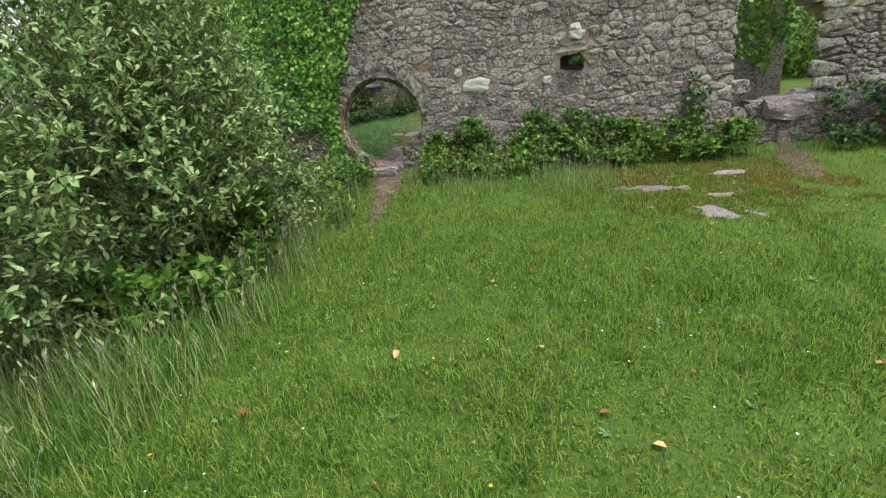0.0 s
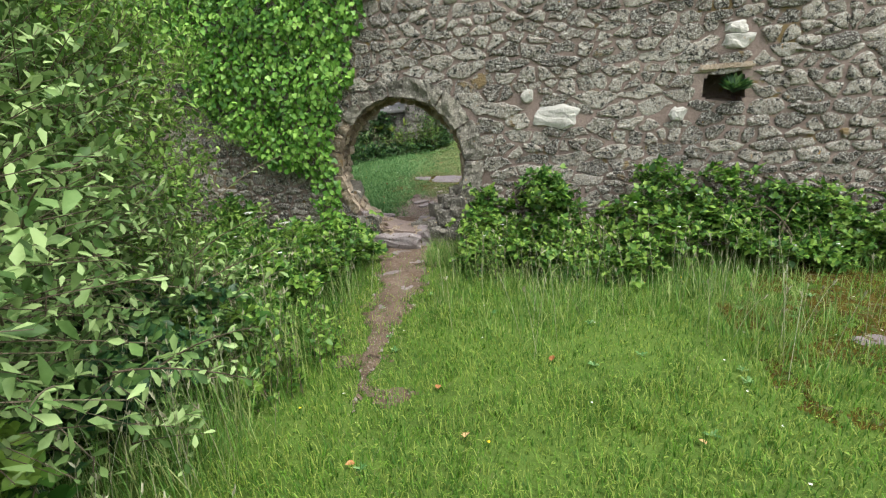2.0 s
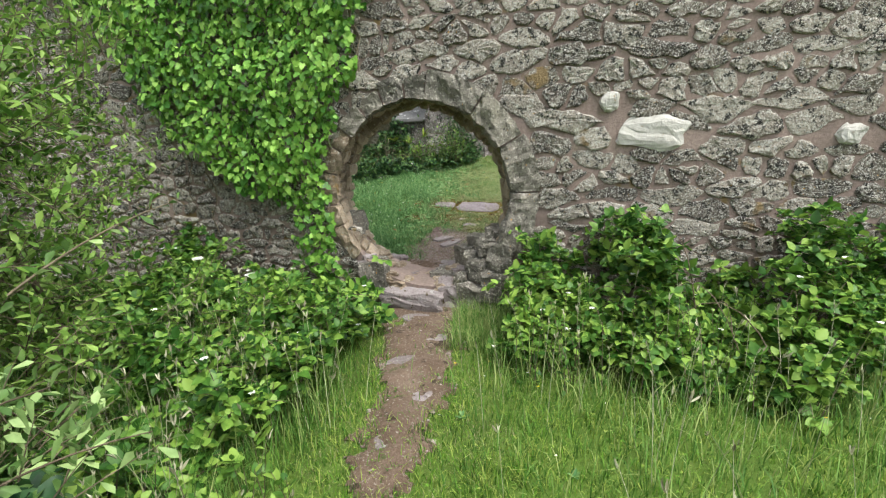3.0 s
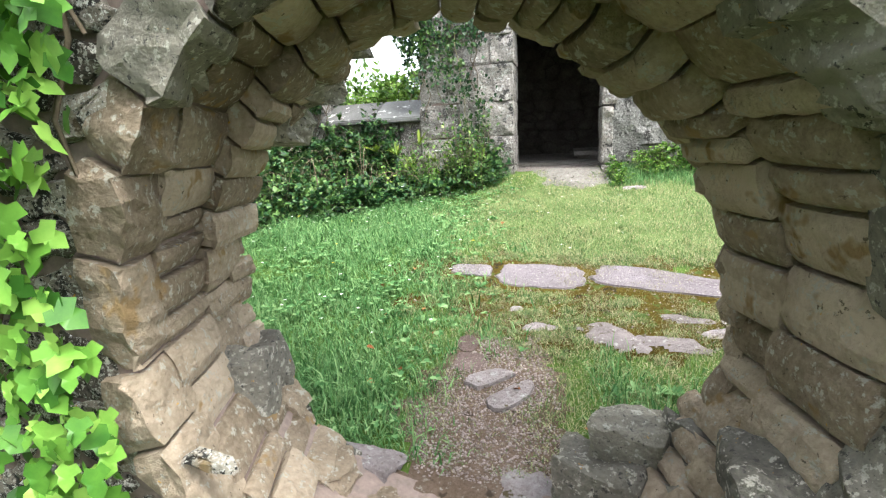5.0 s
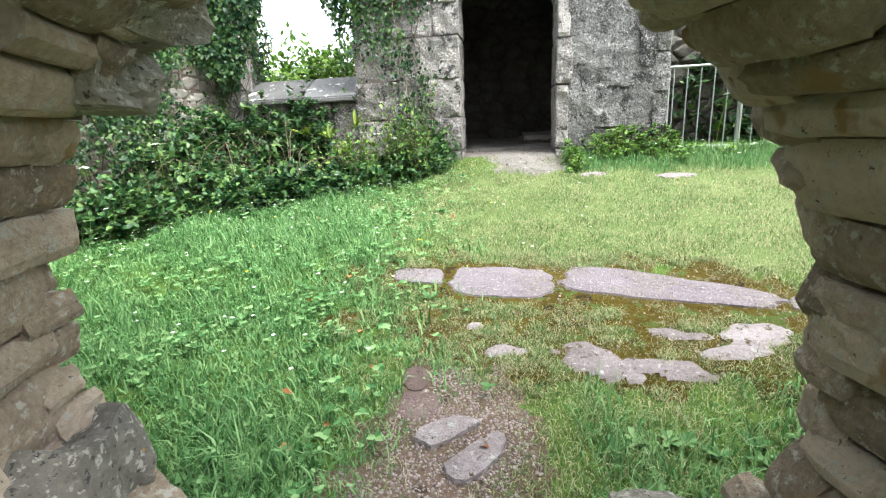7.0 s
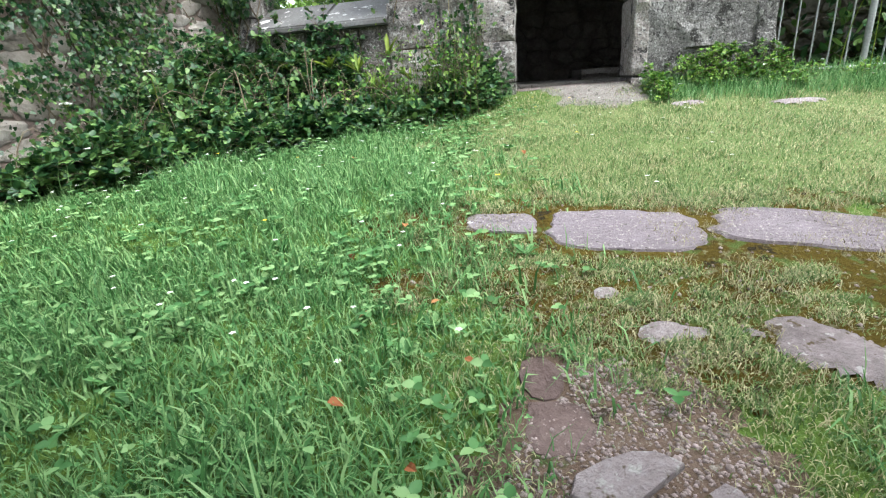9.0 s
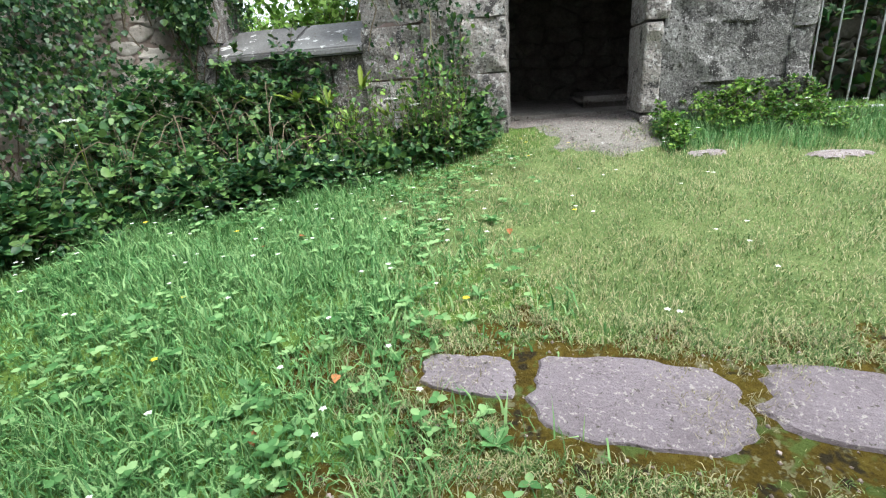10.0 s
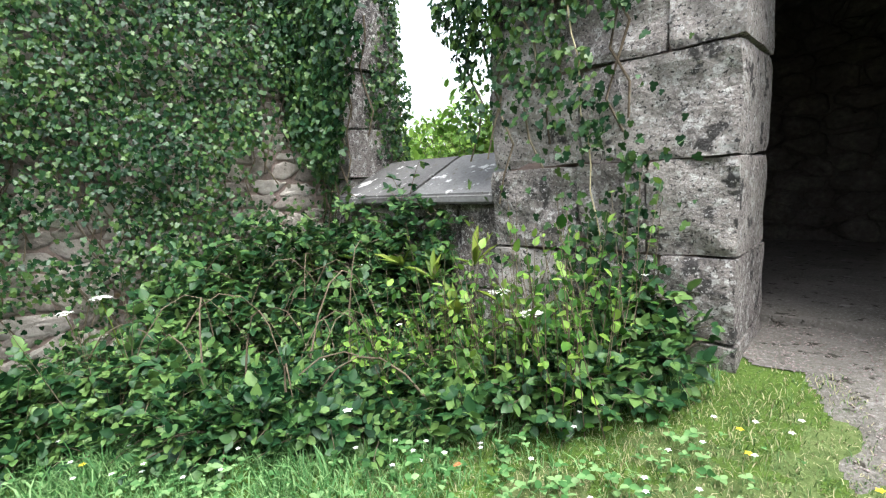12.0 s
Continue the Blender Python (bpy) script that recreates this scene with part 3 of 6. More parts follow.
def rubble_face(x0, x1, z0, z1, r, low, high, skip=None):
    """Sites of a rubble face, roughly in courses."""
    sites = []
    for x, z, w, h in courses(x0, x1, z0, z1, r, low, high):
        if skip is None or not skip(x, z):
            sites.append((x + r.uniform(-0.3, 0.3) * w, z))
            if r.uniform() < 0.16:
                sites.append((x + r.uniform(0.3, 0.5) * w, z + r.uniform(-0.5, 0.5) * h))
    return sites


# ---- the wall with the round gate ----
WALL_L, WALL_R, WALL_TOP, THICK = -7.0, 5.45, 3.5, 0.55


def gate_wall():
    bm = bmesh.new()
    n = 64
    ang = [2 * math.pi * j / n for j in range(n)]

    def rim(y, k=1.0):
        cx, cz, rx, rz = gate_ellipse(y)
        return [bm.verts.new((cx + (k + 0.12 * max(0.0, math.cos(a + 0.55)) ** 4) * rx * math.cos(a), y, cz + (k + 0.12 * max(0.0, math.cos(a + 0.55)) ** 4) * rz * math.sin(a))) for a in ang]

    def edge(y):
        out = []
        for a in ang:
            c, s = math.cos(a), math.sin(a)
            k = min((WALL_R if c > 0 else -WALL_L) / max(abs(c), 1e-6), ((WALL_TOP - 1) if s > 0 else 1.6) / max(abs(s), 1e-6))
            out.append(bm.verts.new((c * k, y, 1 + s * k)))
        return out
    loops = [edge(0.0), rim(0.0, 1.04), rim(THICK, 1.04), edge(THICK)]
    for p, q in zip(loops, loops[1:] + loops[:1]):
        for j in range(n):
            bm.faces.new((p[j], p[(j + 1) % n], q[(j + 1) % n], q[j]))
    bmesh.ops.recalc_face_normals(bm, faces=bm.faces)
    wall = part("wall_gate", bm, M_MORTAR)
    # the deep socket left by a lost beam
    cut = part("socket", box_bm(2.93, 3.3, -0.2, 0.46, 1.5, 1.75, 0.03), None)
    for v in cut.data.vertices:
        v.co += noise.noise_vector(v.co * 6) * 0.05
    mod = wall.modifiers.new("socket", "BOOLEAN")
    mod.object, mod.operation = cut, "DIFFERENCE"
    wall.data = bpy.data.meshes.new_from_object(wall.evaluated_get(bpy.context.evaluated_depsgraph_get()))
    wall.modifiers.clear()
    bpy.data.objects.remove(cut)
    return wall


wall_gate = tagged(gate_wall(), "old rubble stone wall pierced by a round gateway", "wall", kind="structure")
r = np.random.default_rng(5)
# pale quartz stones: centre and half-sizes
special = [(1.575, 1.445, 0.2, 0.085), (1.28, 1.662, 0.062, 0.05), (2.73, 1.4, 0.07, 0.05), (3.2, 2.02, 0.1, 0.05), (3.18, 2.13, 0.09, 0.045)]
PUTLOG = (3.12, 1.62, 0.23, 0.13)
near_list, far_arrays = [], []


def in_gate(x, z):
    if math.hypot((x + 0.13) / 0.73, (z - 1) / 0.75) < (1.27 if x > 0.1 else 1.2):
        return True
    return abs(x - PUTLOG[0]) < PUTLOG[2] and abs(z - PUTLOG[1]) < PUTLOG[3]


sites = [(x, z) for x, z in rubble_face(WALL_L + 0.1, WALL_R - 0.1, 0.05, WALL_TOP - 0.05, r, 0.06, 0.2, in_gate) if all(math.hypot((x - sx) / (sw + 0.01), (z - sz) / (sh + 0.015)) > 1 for sx, sz, sw, sh in special)]
blanks = [(-0.13 + 0.73 * 1.06 * math.cos(t), 1 + 0.75 * 1.06 * math.sin(t)) for t in np.arange(0, 6.28, 0.12)] + [(PUTLOG[0] + 0.08 * q, PUTLOG[1] + w) for q in (-2, -1, 0, 1, 2) for w in (-0.06, 0.06)]
blanks += [(sx + sw * 0.75 * q, sz + w * sh * 0.4) for sx, sz, sw, sh in special for q in (-1, 0, 1) for w in (-1, 1)]
cells = list(rubble_cells(sites + blanks, r))
for (x, z), poly, w, h in cells:
    if (x, z) in blanks:
        continue
    poly = [(min(px, WALL_R + 0.04 - x), pz) for px, pz in poly]
    if max(p[0] for p in poly) - min(p[0] for p in poly) < 0.05:
        continue
    d = r.uniform(0.01, 0.03)
    v, f = cell_stone(poly, d, r)
    if -1.1 < x < 3.2 and 0.4 < z < 2.4 and len(near_list) < 290:
        me = bpy.data.meshes.new("stone")
        me.from_pydata([tuple(q) for q in v], [], [tuple(q) for q in f])
        me.materials.append(M_RUBBLE)
        ob = new("stone", me)
        ob.parent, ob.location = wall_gate, (x, 0.004, z)
        near_list.append(ob)
    else:
        far_arrays.append((v + (x, 0.004, z), f))
stuff("rubble", joined(far_arrays), M_RUBBLE_FAR, "", "", wall_gate)


# the empty socket in the wall and the fern that grows in it
part("socket_lintel", box_bm(2.88, 3.36, -0.04, 0.1, 1.765, 1.83, 0.02), M_REVEAL, wall_gate)


def polar_stone(a0, a1, k0, k1, y0, y1, jit, mat, name="voussoir"):
    """A rough wedge of the round gate between two angles, two shares of its radius and two depths; worn towards its edges."""
    bm = bmesh.new()
    na = max(4, int((a1 - a0) / 0.045))
    nm = max(2, int((y1 - y0) / 0.05))
    o = Vector(r.uniform(-30, 30, 3))
    tilt, bulge = r.uniform(-0.05, 0.05), r.uniform(0.4, 1.2)

    def at(u, k, w, outer):
        a = a0 + 0.008 + (a1 - a0 - 0.016) * u
        y = y0 + (y1 - y0) * w
        edge = min(u, 1 - u) * 4 * min(1, (a1 - a0) / 0.15), min(w, 1 - w) * 4
        round_off = 0.017 * (1 - min(1, edge[0] * 1.6)) ** 2 + 0.012 * (1 - min(1, edge[1] * 1.6)) ** 2
        cx, cz, rx, rz = gate_ellipse(y)
        p = Vector((rx * math.cos(a), y, rz * math.sin(a)))
        n = noise.noise(p * 7 + o) * 0.6 + noise.noise(p * 19 + o) * 0.5 + noise.noise(p * 40 + o) * 0.35
        kk = k + (round_off + n * jit * 1.5 * bulge + tilt * (u - 0.5) * 0.5) * (1 if not outer else -0.6)
        dy = (noise.noise(Vector((p.x * kk * 6, y, p.z * kk * 6)) + o) * 0.9 + noise.noise(Vector((p.x * kk * 15, y, p.z * kk * 15)) + o) * 0.6 + noise.noise(Vector((p.x * kk * 34, y, p.z * kk * 34)) + o) * 0.35) * jit * 0.9 + (round_off * 0.5 if w in (0, 1) and outer else 0) * (1 if w == 0 else -1)
        return bm.verts.new((cx + rx * kk * math.cos(a), y + dy, cz + rz * kk * math.sin(a)))
    inner = [[at(i / na, k0, m / nm, False) for m in range(nm + 1)] for i in range(na + 1)]
    nk = max(2, int((k1 - k0) / 0.05))
    ends = [[[at(i / na, k0 + (k1 - k0) * q / nk, w, True) for q in range(1, nk + 1)] for i in range(na + 1)] for w in (0, 1)]
    for i in range(na):
        for m in range(nm):
            bm.faces.new((inner[i][m], inner[i + 1][m], inner[i + 1][m + 1], inner[i][m + 1]))
        for face, m in ((ends[0], 0), (ends[1], nm)):
            bm.faces.new((inner[i][m], inner[i + 1][m], face[i + 1][0], face[i][0]))
            for q in range(nk - 1):
                bm.faces.new((face[i][q], face[i + 1][q], face[i + 1][q + 1], face[i][q + 1]))
    for i in (0, na):
        bm.faces.new(inner[i] + ends[1][i] + ends[0][i][::-1])
    bmesh.ops.recalc_face_normals(bm, faces=bm.faces)
    return part(name, bm, mat, wall_gate)


def overhang(a):
    """How far the inner end of the passage leans in over its height."""
    return float(np.interp(a % (2 * math.pi), [0, 0.4, 0.85, 1.3, 1.6, 1.9, 2.15, 2.35, 2.6, 2.9, 3.2, 4.2, 5.7, 6.0, 6.29], [1.0, 0.96, 0.91, 0.95, 0.97, 0.94, 0.91, 0.9, 0.92, 0.95, 1.0, 1.04, 1.08, 1.08, 1.0]))


a = -0.55
while a < 3.75:  # dressed ring on the face
    da = r.uniform(0.35, 0.75) if a < 1.2 else r.uniform(0.2, 0.42)
    wide = r.uniform(1.27, 1.36) if a < 1.2 else r.uniform(1.18, 1.3) if a < 2.3 else r.uniform(1.14, 1.2)
    polar_stone(a, a + da, 1.0, wide, (-0.055 if a < 1.2 else -0.04) + r.uniform(-0.012, 0.012), 0.14, 0.05 if a < 1.2 else 0.035, M_RING if a < 2.3 else M_REVEAL, "ring_stone")
    a += da
for lo, hi in ((0.1, 0.35), (0.34, 0.575)):  # thin courses of the passage
    a = r.uniform(-0.1, 0)
    while a < 2 * math.pi - 0.1:
        da = r.uniform(0.09, 0.21)
        if math.sin(a + da / 2) > -0.83:
            polar_stone(a, a + da, r.uniform(0.975, 1.01) * (overhang(a + da / 2) if lo > 0.2 else 1.0), 1.19, lo, hi, 0.013, M_REVEAL, "reveal_stone")
        a += da
a = -0.6
while a < 3.9:  # rougher ring at the back
    da = r.uniform(0.09, 0.2)
    polar_stone(a, a + da, r.uniform(0.97, 1.01) * overhang(a + da / 2), r.uniform(1.14, 1.3), 0.5, 0.62 + r.uniform(-0.02, 0.03), 0.018, M_REVEAL, "ring_stone")
    a += da


def boulder(name, x, y, z, sx, sy, sz, mat, label="", category="stone", seed=0, parent=None, turn=0.0, sub=4, amp=0.32, square=5.0):
    """A rough block with broken facets."""
    bm = bmesh.new()
    bmesh.ops.create_cube(bm, size=1)
    bmesh.ops.subdivide_edges(bm, edges=bm.edges[:], cuts=2 + sub, use_grid_fill=True)
    rr = np.random.default_rng(seed + 300)
    o = Vector(rr.uniform(-50, 50, 3))
    for v in bm.verts:
        p = v.co * 2
        k = 1 / max((abs(p.x) ** square + abs(p.y) ** square + abs(p.z) ** square) ** (1 / square), 1e-6) if p.length else 1
        q = p * (0.5 * k + 0.5 * 0.92 if square > 4 else k)
        nv = noise.noise_vector(q * 1.1 + o) * amp + noise.noise_vector(q * 3 + o) * amp * 0.35
        v.co = (q + nv) * 0.5
    bm.transform(Matrix.Rotation(turn, 4, "Z") @ Matrix.Diagonal((sx, sy, sz, 1)))
    ob = part(name, bm, mat, parent)
    ob.location = (x, y, z)
    if label:
        tagged(ob, label, category)
    return ob


for q, (sx, sz, sw, sh) in enumerate(special):
    boulder("quartz_stone", sx, 0.01, sz, 2.25 * sw, 0.11, 2.7 * sh, M_QUARTZ, seed=170 + q, parent=wall_gate, amp=0.4, square=2.8)

# tumbled stones at the foot of the gate
sill_stones = [(-0.28, -0.02, 0.1, 0.62, 0.22, 0.2), (-0.3, 0.22, 0.14, 0.74, 0.34, 0.16), (0.08, 0.1, 0.12, 0.3, 0.3, 0.24), (-0.66, 0.06, 0.26, 0.26, 0.3, 0.34), (-1.08, 0.44, 0.5, 0.34, 0.3, 0.56), (-0.82, 0.5, 0.2, 0.3, 0.26, 0.3), (-1.0, 0.56, 0.36, 0.22, 0.2, 0.3),
               (0.26, 0.0, 0.16, 0.24, 0.18, 0.22), (0.46, -0.01, 0.26, 0.26, 0.16, 0.26), (0.3, 0.04, 0.37, 0.17, 0.15, 0.2), (0.5, 0.02, 0.5, 0.22, 0.16, 0.24), (0.36, 0.1, 0.55, 0.16, 0.16, 0.16), (0.22, 0.16, 0.42, 0.13, 0.14, 0.17), (0.6, 0.02, 0.66, 0.16, 0.15, 0.2), (0.44, 0.2, 0.62, 0.18, 0.2, 0.2), (0.15, 0.05, 0.26, 0.13, 0.13, 0.15), (0.4, 0.28, 0.3, 0.3, 0.3, 0.34), (0.12, 0.52, 0.3, 0.26, 0.2, 0.3), (0.46, 0.56, 0.4, 0.3, 0.2, 0.36), (0.2, 0.6, 0.4, 0.24, 0.2, 0.3), (-0.05, 0.36, 0.17, 0.3, 0.26, 0.18), (-0.93, 0.6, 1.46, 0.3, 0.22, 0.13), (-0.85, 0.62, 1.58, 0.34, 0.24, 0.14), (-0.76, 0.62, 1.7, 0.36, 0.24, 0.13), (-0.6, 0.6, 1.79, 0.34, 0.22, 0.12)]
for q, (x, y, z, sx, sy, sz) in enumerate(sill_stones):
    boulder("sill_stone", x, y, z, sx, sy, sz, M_ROCK if q < 3 else M_RING, seed=q, parent=wall_gate, turn=r.uniform(-0.3, 0.3))

for q, (x, y) in enumerate([(-0.78 + 0.2 * i + 0.1 * (j % 2), 0.1 + 0.15 * j) for j in range(4) for i in range(5)]):  # worn stones of the sill
    x, y = x + r.uniform(-0.04, 0.04), y + r.uniform(-0.03, 0.03)
    cx, cz, rx, rz = gate_ellipse(y)
    u = (x - cx) / (rx * 1.04)
    if abs(u) < 0.85:
        boulder("sill_stone", x, y, cz - rz * 1.04 * math.sqrt(1 - u * u) - 0.062 + r.uniform(-0.008, 0.008), r.uniform(0.17, 0.27), r.uniform(0.13, 0.2), 0.09, M_REVEAL if q % 3 else M_ROCK, seed=60 + q, parent=wall_gate, turn=r.uniform(-0.5, 0.5), sub=3, amp=0.42)

# ---- the ruined opening further along ----
low = tagged(part("wall_low", box_bm(WALL_R, 7.6, 0.06, 0.5, -0.3, 0.62, 0.04), M_MORTAR), "low broken rubble wall under a ruined opening", "wall", kind="structure")
arrs = []
for (x, z), poly, w, h in rubble_cells(rubble_face(5.6, 7.55, 0.0, 0.6, r, 0.07, 0.17), r):
    v, f = cell_stone(poly, 0.04, r)
    arrs.append((v + (x, 0.063, z), f))
stuff("rubble", joined(arrs), M_RUBBLE_FAR, "", "", low)
for q, (x, y, z, sx, sy, sz, mt) in enumerate([(6.25, 0.12, 0.6, 0.62, 0.5, 0.34, M_ROCK), (6.55, 0.25, 0.78, 0.3, 0.3, 0.16, M_QUARTZ), (5.95, 0.25, 0.66, 0.4, 0.4, 0.16, M_RUBBLE), (6.95, 0.25, 0.72, 0.5, 0.4, 0.2, M_RUBBLE), (5.6, 0.06, 0.98, 0.26, 0.2, 0.2, M_RUBBLE)]):
    boulder("coping_stone", x, y, z, sx, sy, sz, mt, seed=40 + q, parent=low)
jamb = tagged(part("wall_jamb", box_bm(6.95, 9.5, 0.05, 0.7, -0.3, 3.6, 0.03), M_MORTAR), "broken stone jamb of a ruined window arch", "wall", kind="structure")
arrs = []
for (x, z), poly, w, h in rubble_cells(rubble_face(7.0, 9.4, 0.9, 3.5, r, 0.06, 0.11), r):
    v, f = cell_stone(poly, 0.04, r)
    arrs.append((v + (x, 0.053, z), f))
stuff("rubble", joined(arrs), M_RUBBLE_FAR, "", "", jamb)
for q in range(7):  # springing of the arch, reaching out course by course
    part("arch_stone", box_bm(6.9 - 0.02 * q * q * 1.3, 7.1, 0.02, 0.66, 1.55 + 0.12 * q, 1.66 + 0.12 * q, 0.015), M_REVEAL, jamb)

back = tagged(part("wall_back", box_bm(5.6, 6.78, 1.5, 1.9, -0.2, 3.6, 0.03), M_RUBBLE_FAR), "dark inner wall grown over with ivy", "wall", kind="structure")

# ---- the chapel front with its doorway ----
FY, BY = 4.8, 5.35


def granite(x0, x1, z0, z1, y0=FY, y1=BY, parent=None, seed=0, mat=None, amp=0.06, cuts=9):
    """A big weathered block, its arrises worn and its face pitted."""
    bm = bmesh.new()
    bmesh.ops.create_cube(bm, size=1)
    bmesh.ops.subdivide_edges(bm, edges=bm.edges[:], cuts=cuts, use_grid_fill=True)
    sx, sy, sz = x1 - x0 - 0.006, y1 - y0, z1 - z0 - 0.006
    o = Vector(np.random.default_rng(seed + 77).uniform(-40, 40, 3))
    for v in bm.verts:
        p = Vector((v.co.x * sx, v.co.y * sy, v.co.z * sz))
        ex, ey, ez = sx / 2 - abs(p.x), sy / 2 - abs(p.y), sz / 2 - abs(p.z)
        worn = sum(1 for e in (ex, ey, ez) if e < 0.01)
        if worn >= 2:
            p *= 1 - (0.009 if worn == 2 else 0.02) / max(min(sx, sz), 0.2) * 0.6
        if ey < 0.01:
            p.y += noise.noise(p * 3.5 + o) * amp * 0.6 + noise.noise(p * 9 + o) * amp * 0.4
        p.x += noise.noise(p * 4 + o * 2) * 0.012
        p.z += noise.noise(p * 4 + o * 3) * 0.012
        v.co = p
    bm.transform(Matrix.Translation(((x0 + x1) / 2, (y0 + y1) / 2, (z0 + z1) / 2)))
    return part("granite_block", bm, mat or M_GRANITE, parent)


front = tagged(part("wall_front", box_bm(-1.58, -0.72, 4.835, 5.3, 0.2, 3.68), M_MORTAR), "weathered granite ashlar front around a dark doorway", "wall", kind="structure")
part("core", box_bm(0.5, 1.34, 4.835, 5.3, 0.4, 3.68), M_MORTAR, front)
seed = 0
left = [(0.4, 1.02, (-1.66, -1.1, -0.57)), (1.02, 1.36, (-1.66, -1.28, -0.86, -0.57)), (1.36, 1.74, (-1.66, -1.2, -0.9, -0.57)), (1.74, 2.14, (-1.65, -1.18, -0.57)), (2.14, 2.46, (-1.64, -1.3, -0.82, -0.56)), (2.46, 2.86, (-1.64, -1.1, -0.6)), (2.86, 3.3, (-1.66, -1.2, -0.55)), (3.3, 3.7, (-1.6, -0.9, -0.3))]
right = [(0.4, 1.0, (0.36, 0.52)), (1.0, 1.62, (0.365, 0.5)), (1.62, 2.04, (0.37, 0.53)), (2.04, 2.42, (0.375, 0.5)), (2.42, 2.8, (0.4, 0.9, 1.4)), (2.8, 3.3, (0.38, 0.8, 1.4)), (3.3, 3.7, (0.1, 0.8, 1.38))]
for z0, z1, xs in left + right:
    for x0, x1 in zip(xs, xs[1:]):
        seed += 1
        granite(x0, x1, z0, z1, FY + r.uniform(-0.02, 0.02), BY, front, seed)
part("render_coat", box_bm(0.5, 1.42, 4.808, 4.84, 0.4, 2.44), M_PIER, front)
for z0, z1, xs in [(0.4, 0.93, (0.52, 1.02, 1.28)), (0.93, 1.2, (0.5, 0.74, 1.28)), (1.2, 1.57, (0.5, 0.98, 1.28)), (1.57, 1.74, (0.53, 0.83, 1.05, 1.28)), (1.74, 2.06, (0.53, 1.16, 1.28)), (2.06, 2.44, (0.5, 0.84, 1.28))]:
    for x0, x1 in zip(xs, xs[1:]):
        seed += 1
        granite(x0 - 0.025, x1 + 0.01, z0 - 0.006, z1 + 0.006, FY + r.uniform(-0.004, 0.006), FY + 0.06, front, seed, M_PIER, amp=0.05, cuts=14)
for z0, z1 in ((0.4, 0.95), (0.95, 1.5), (1.5, 1.86), (1.86, 2.42)):
    seed += 1
    granite(1.28, 1.425, z0, z1, FY - 0.012, BY, front, seed, M_PIER, cuts=6)
for q in range(9):  # voussoirs of the door arch
    t0, t1 = math.pi * q / 9, math.pi * (q + 1) / 9
    bm = bmesh.new()
    ring = []
    for y in (FY - 0.015, BY):
        for t, k in ((t0 + 0.01, 1.0), (t1 - 0.01, 1.0), (t1 - 0.01, 1.5), (t0 + 0.01, 1.5)):
            ring.append(bm.verts.new((-0.105 + 0.475 * k * math.cos(t), y, 2.42 + 0.56 * k * math.sin(t))))
    for face in ((0, 1, 2, 3), (4, 5, 6, 7), (0, 1, 5, 4), (1, 2, 6, 5), (2, 3, 7, 6), (3, 0, 4, 7)):
        bm.faces.new([ring[j] for j in face])
    bmesh.ops.recalc_face_normals(bm, faces=bm.faces)
    bmesh.ops.bevel(bm, geom=bm.edges[:], offset=0.012, segments=1, affect="EDGES")
    part("voussoir", bm, M_GRANITE, front)
granite(-0.9, 0.7, 3.26, 3.7, FY + 0.02, BY, front, 190)
granite(6.8, 7.25, 0.5, 0.78, 0.0, 0.7, jamb, 230)
granite(6.86, 7.6, 0.78, 1.0, 0.02, 0.7, jamb, 231)
granite(7.25, 8.2, 0.4, 0.78, 0.01, 0.7, jamb, 232)
# window bay with its sloping sill
bay = tagged(part("wall_window", box_bm(-3.3, -1.66, 4.9, 5.4, -0.2, 1.57), M_MORTAR), "dark granite wall under a ruined window", "wall", kind="structure")
for z0, z1, xs in [(0.2, 0.7, (-3.25, -2.6, -2.1, -1.66)), (0.7, 1.1, (-3.25, -2.8, -2.2, -1.66)), (1.1, 1.575, (-3.25, -2.45, -1.95, -1.66))]:
    for x0, x1 in zip(xs, xs[1:]):
        seed += 1
        granite(x0, x1, z0, z1, 4.86, 5.0, bay, seed, amp=0.04, cuts=4)
for q, (x0, x1) in enumerate(((-2.98, -2.285), (-2.275, -1.64))):
    bm = bmesh.new()
    vs = [bm.verts.new(p) for x in (x0, x1) for p in ((x, 4.8, 1.575), (x, 4.8, 1.63), (x, 5.32, 1.86), (x, 5.32, 1.575))]
    for face in ((0, 1, 2, 3), (4, 5, 6, 7), (0, 1, 5, 4), (1, 2, 6, 5), (2, 3, 7, 6), (3, 0, 4, 7)):
        bm.faces.new([vs[j] for j in face])
    bmesh.ops.recalc_face_normals(bm, faces=bm.faces)
    bmesh.ops.bevel(bm, geom=bm.edges[:], offset=0.012, segments=2, affect="EDGES")
    part("sill_slab", bm, M_SILL, bay, "pale sloping sill slab with white streaks")
for q, (z0, z1) in enumerate(((1.5, 1.75), (1.75, 2.1), (2.1, 2.5), (2.5, 3.0), (3.0, 3.6))):
    granite(-3.5, -2.98 + 0.03 * (q % 2), z0, z1, 4.92, 5.45, bay, 210 + q, M_GRANITE, cuts=3)
